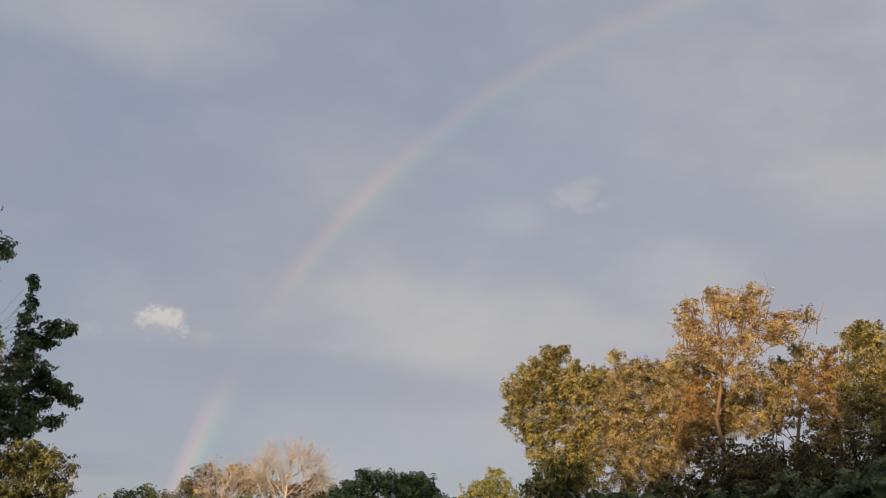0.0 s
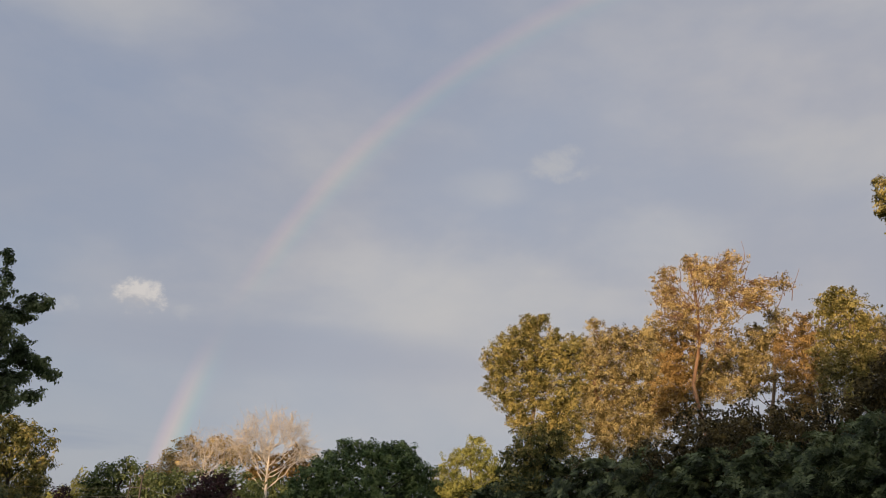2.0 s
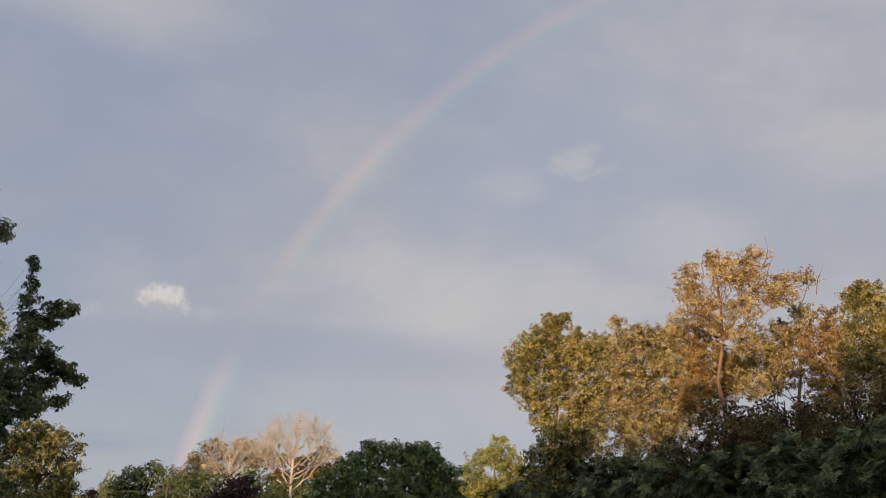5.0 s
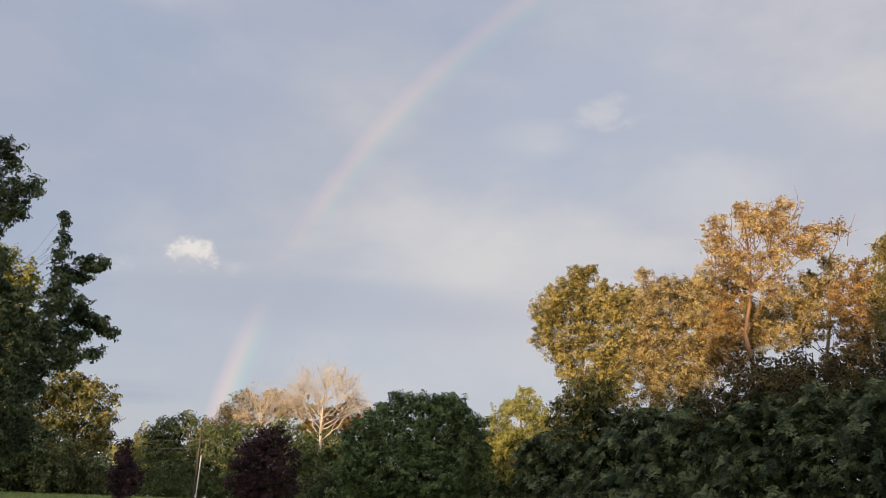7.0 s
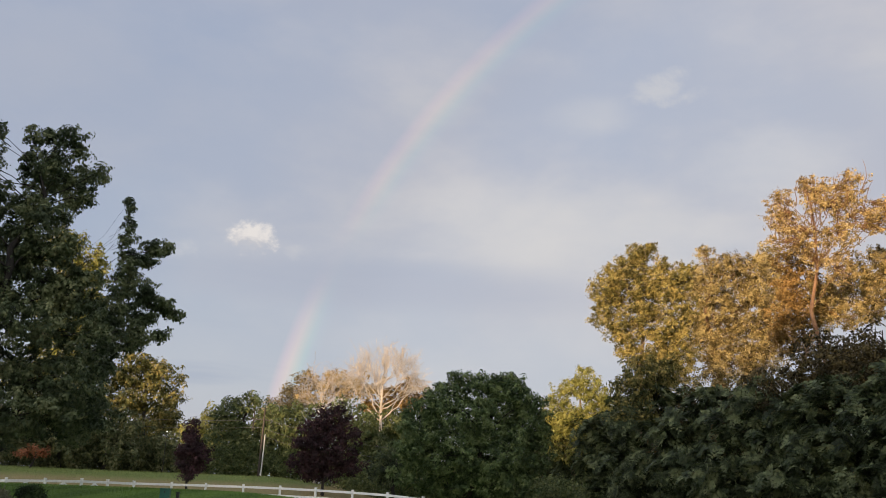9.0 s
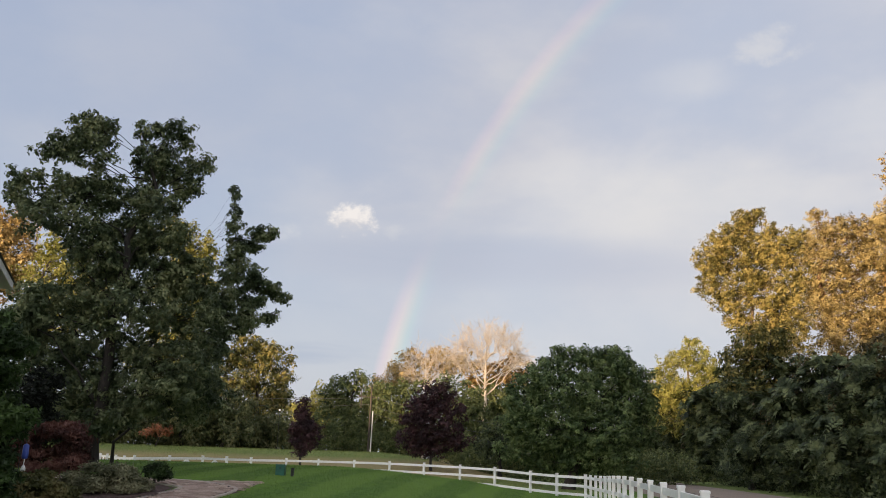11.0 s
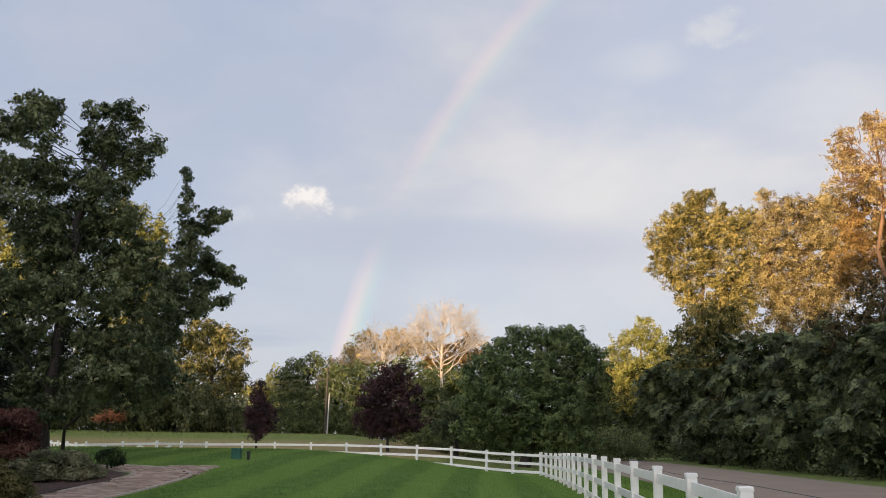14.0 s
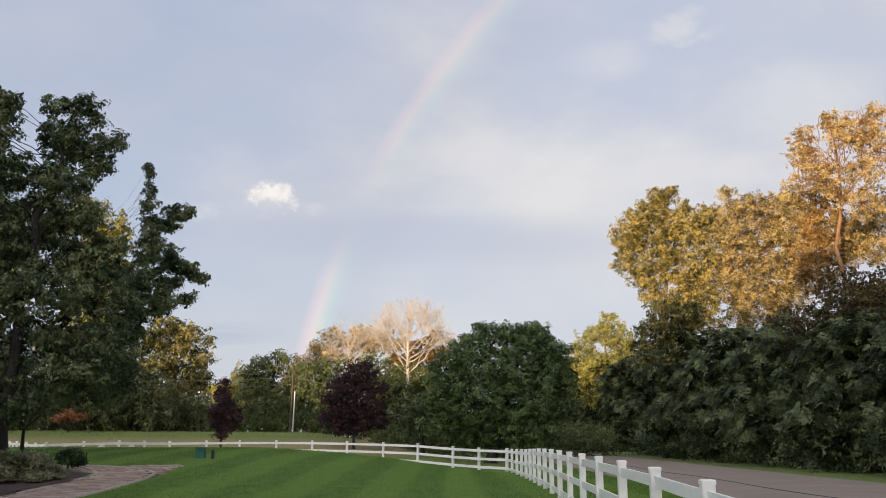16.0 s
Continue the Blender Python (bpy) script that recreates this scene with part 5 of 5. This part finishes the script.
def utility_box(name, bearing, dist, size, mat, label):
    x, y, z = on_ground(bearing, dist)
    ob = new(name)
    ob.matrix_world = pose(x, y, z, 0, 0, 12)
    tagged(ob, label, "utility box")
    w, d, h = size
    part("body", box_mesh("body", (w, d, h), mat, 0.015, (0, 0, h / 2 - 0.03)), ob)
    part("lid", box_mesh("lid", (w + 0.03, d + 0.03, 0.05), mat, 0.012, (0, 0, h - 0.01)), ob)
    part("latch", box_mesh("latch", (0.04, 0.02, 0.05), DARK_BOX, 0.004, (0, -d / 2 - 0.008, h * 0.7)), ob)


utility_box("utility_box", -22.95, 32.6, (0.33, 0.30, 0.36), GREEN_BOX, "green metal utility box on the lawn")
utility_box("utility_box", -22.2, 32.4, (0.11, 0.11, 0.28), DARK_BOX, "slim black utility box on the lawn")


# ---- pole, wires and small things in the distance ----
def utility_pole():
    x, y, z = on_ground(-17.27, 84)
    ob = new("utility_pole")
    ob.location = (x, y, z)
    tagged(ob, "wooden utility pole with a pale conduit", "utility pole")
    t = Tubes(10)
    t.add([(-0.28, 0, -0.2), (-0.22, 0, 3.0), (-0.18, 0, 6.4)], [0.105, 0.095, 0.08])
    part("pole", t.mesh("pole", POLE_WOOD), ob, "weathered brown wooden pole")
    t = Tubes(8)
    t.add([(0.02, -0.16, -0.1), (0.06, -0.16, 2.0), (0.1, -0.15, 3.95)], [0.06] * 3)
    part("conduit", t.mesh("conduit", CONDUIT), ob, "pale grey conduit")
    arm = part("crossarm", box_mesh("crossarm", (1.7, 0.07, 0.09), POLE_WOOD, 0.01), ob)
    arm.matrix_local = pose(-0.6, 0, 5.3, 0, 4, 15)
    post = part("brace", box_mesh("brace", (0.08, 0.08, 1.9), POLE_WOOD, 0.01), ob)
    post.matrix_local = pose(-1.2, 0, 5.2)


utility_pole()


def wire(name, a, b, sag):
    a, b = Vector(a), Vector(b)
    t = Tubes(5)
    path = [tuple(a.lerp(b, k / 24) - Vector((0, 0, sag * 4 * (k / 24) * (1 - k / 24)))) for k in range(25)]
    t.add(path, [0.014] * 25)
    tagged(new(name, t.mesh(name, WIRE)), "thin sagging utility cable on the pole", "cable", "cables on the pole")


pole_top = Vector(on_ground(-17.3, 84))
for h, sag in ((5.3, 0.5), (4.6, 0.6)):
    wire("cable", pole_top + Vector((-0.3, 0, h)), EYE + heading(-33, 3.6 + (h - 5) * 0.4) * 86, sag)
for h, end in ((5.4, (-6, 2.2)), (4.5, (-6.5, 1.5)), (3.8, (-7, 1.2))):
    wire("cable", pole_top + Vector((-0.2, 0, h)), EYE + heading(*end) * 86, 0.5)


def globe_lamp():
    x, y, z = on_ground(-23.3, 76)
    ob = new("globe_lamp")
    ob.location = (x, y, z)
    tagged(ob, "small white globe lamp on a dark post", "lamp")
    top = EYE.z + 76 * math.tan(radians(2.8)) - z
    t = Tubes(8)
    t.add([(0, 0, -0.1), (0, 0, top * 0.5), (0, 0, top - 0.1)], [0.03, 0.02, 0.018])
    part("post", t.mesh("post", IRON), ob)
    bm = bmesh.new()
    bmesh.ops.create_uvsphere(bm, u_segments=16, v_segments=10, radius=0.062)
    bmesh.ops.translate(bm, vec=(0, 0, top), verts=bm.verts)
    part("globe", bm_mesh("globe", bm, GLOBE), ob, "lit white globe")


globe_lamp()
for bearing, dist in ((-17.7, 57), (-14.9, 58)):
    x, y, z = on_ground(bearing, dist)
    t = Tubes(6)
    t.add([(0, 0, -0.1), (0.01, 0, 0.3), (0.0, 0, 0.62), (0, 0, 0.64)], [0.05, 0.05, 0.045, 0.01])
    stake = tagged(new("field_stake", t.mesh("field_stake", BARK_DARK)), "short dark wooden stake in the field", "stake", "field stakes")
    stake.location = (x, y, z)


def house_corner():
    """The corner of the house beside the arborvitae."""
    house = new("house")
    x, y, z = on_ground(-47.3, 23)
    house.matrix_world = pose(x, y, z, 0, 0, 34)
    tagged(house, "house corner with dark shingle roof and white fascia", "house")
    part("wall", box_mesh("wall", (7.0, 8.0, 5.9), STUCCO, 0.01, (-1.6, 0, 2.85)), house, "grey-brown rendered wall")
    bm = bmesh.new()
    a = [bm.verts.new(v) for v in ((-5.6, -4.5, 5.97), (2.5, -4.5, 5.97), (2.5, 4.5, 5.97), (-5.6, 4.5, 5.97), (-1.6, -0.6, 8.3), (-1.6, 0.6, 8.3))]
    for f in ((0, 1, 4), (1, 2, 5, 4), (2, 3, 5), (3, 0, 4, 5), (3, 2, 1, 0)):
        bm.faces.new([a[k] for k in f])
    part("roof", bm_mesh("roof", bm, SHINGLE), house, "dark shingle hip roof")
    part("fascia", box_mesh("fascia", (8.0, 8.9, 0.2), FASCIA, 0.01, (-1.55, 0, 5.86)), house, "white eaves fascia")


house_corner()


# ---- grass blades ----
def blades(name, region, count, tall, mat, label, seed, lean=0.35):
    rng = np.random.default_rng(seed)
    b0, b1, d0, d1 = region
    d = np.sqrt(rng.uniform(d0 * d0, d1 * d1, count))
    b = np.radians(rng.uniform(b0, b1, count))
    x, y = d * np.sin(b), d * np.cos(b)
    ok = np.ones(count, bool)
    for poly in (BED, APRON):
        ok &= ~np.array([inside(poly, px, py) for px, py in zip(x, y)])
    line = np.array(PATH_LINE)
    for a, e in zip(line[:-1], line[1:]):
        t = np.clip(((x - a[0]) * (e - a)[0] + (y - a[1]) * (e - a)[1]) / ((e - a) ** 2).sum(), 0, 1)
        ok &= np.hypot(x - a[0] - t * (e - a)[0], y - a[1] - t * (e - a)[1]) > 0.84
    ok &= x < 7.1 - 0.13 * y
    x, y = x[ok], y[ok]
    n = len(x)
    z = ground_height(x, y)
    h = tall * rng.uniform(0.5, 1.3, n)
    w = h * 0.10 + 0.004
    th = rng.uniform(0, 2 * math.pi, n)
    p = np.stack([x, y, z - 0.005], 1)
    side = np.stack([np.cos(th), np.sin(th), 0 * th], 1) * w[:, None]
    tip = np.stack([rng.normal(size=n) * lean, rng.normal(size=n) * lean, np.ones(n)], 1) * h[:, None]
    v = np.stack([p - side, p + side, p + tip], 1).reshape(-1, 3)
    tagged(new(name, fast_mesh(name, v, np.arange(n * 3).reshape(-1, 3), mat)), label, "grass", kind="stuff")


blades("lawn_grass", (-36, 12, 15, 46), 100000, 0.05, BLADE_LAWN, "short mown green lawn grass", 201)
blades("field_grass", (-42, -6, 58, 84), 60000, 0.10, BLADE_FIELD, "rough straw and green field grass", 202)
blades("verge_grass", (2, 20, 6, 40), 40000, 0.07, BLADE_LAWN, "green verge grass by the road", 203)

build_path()
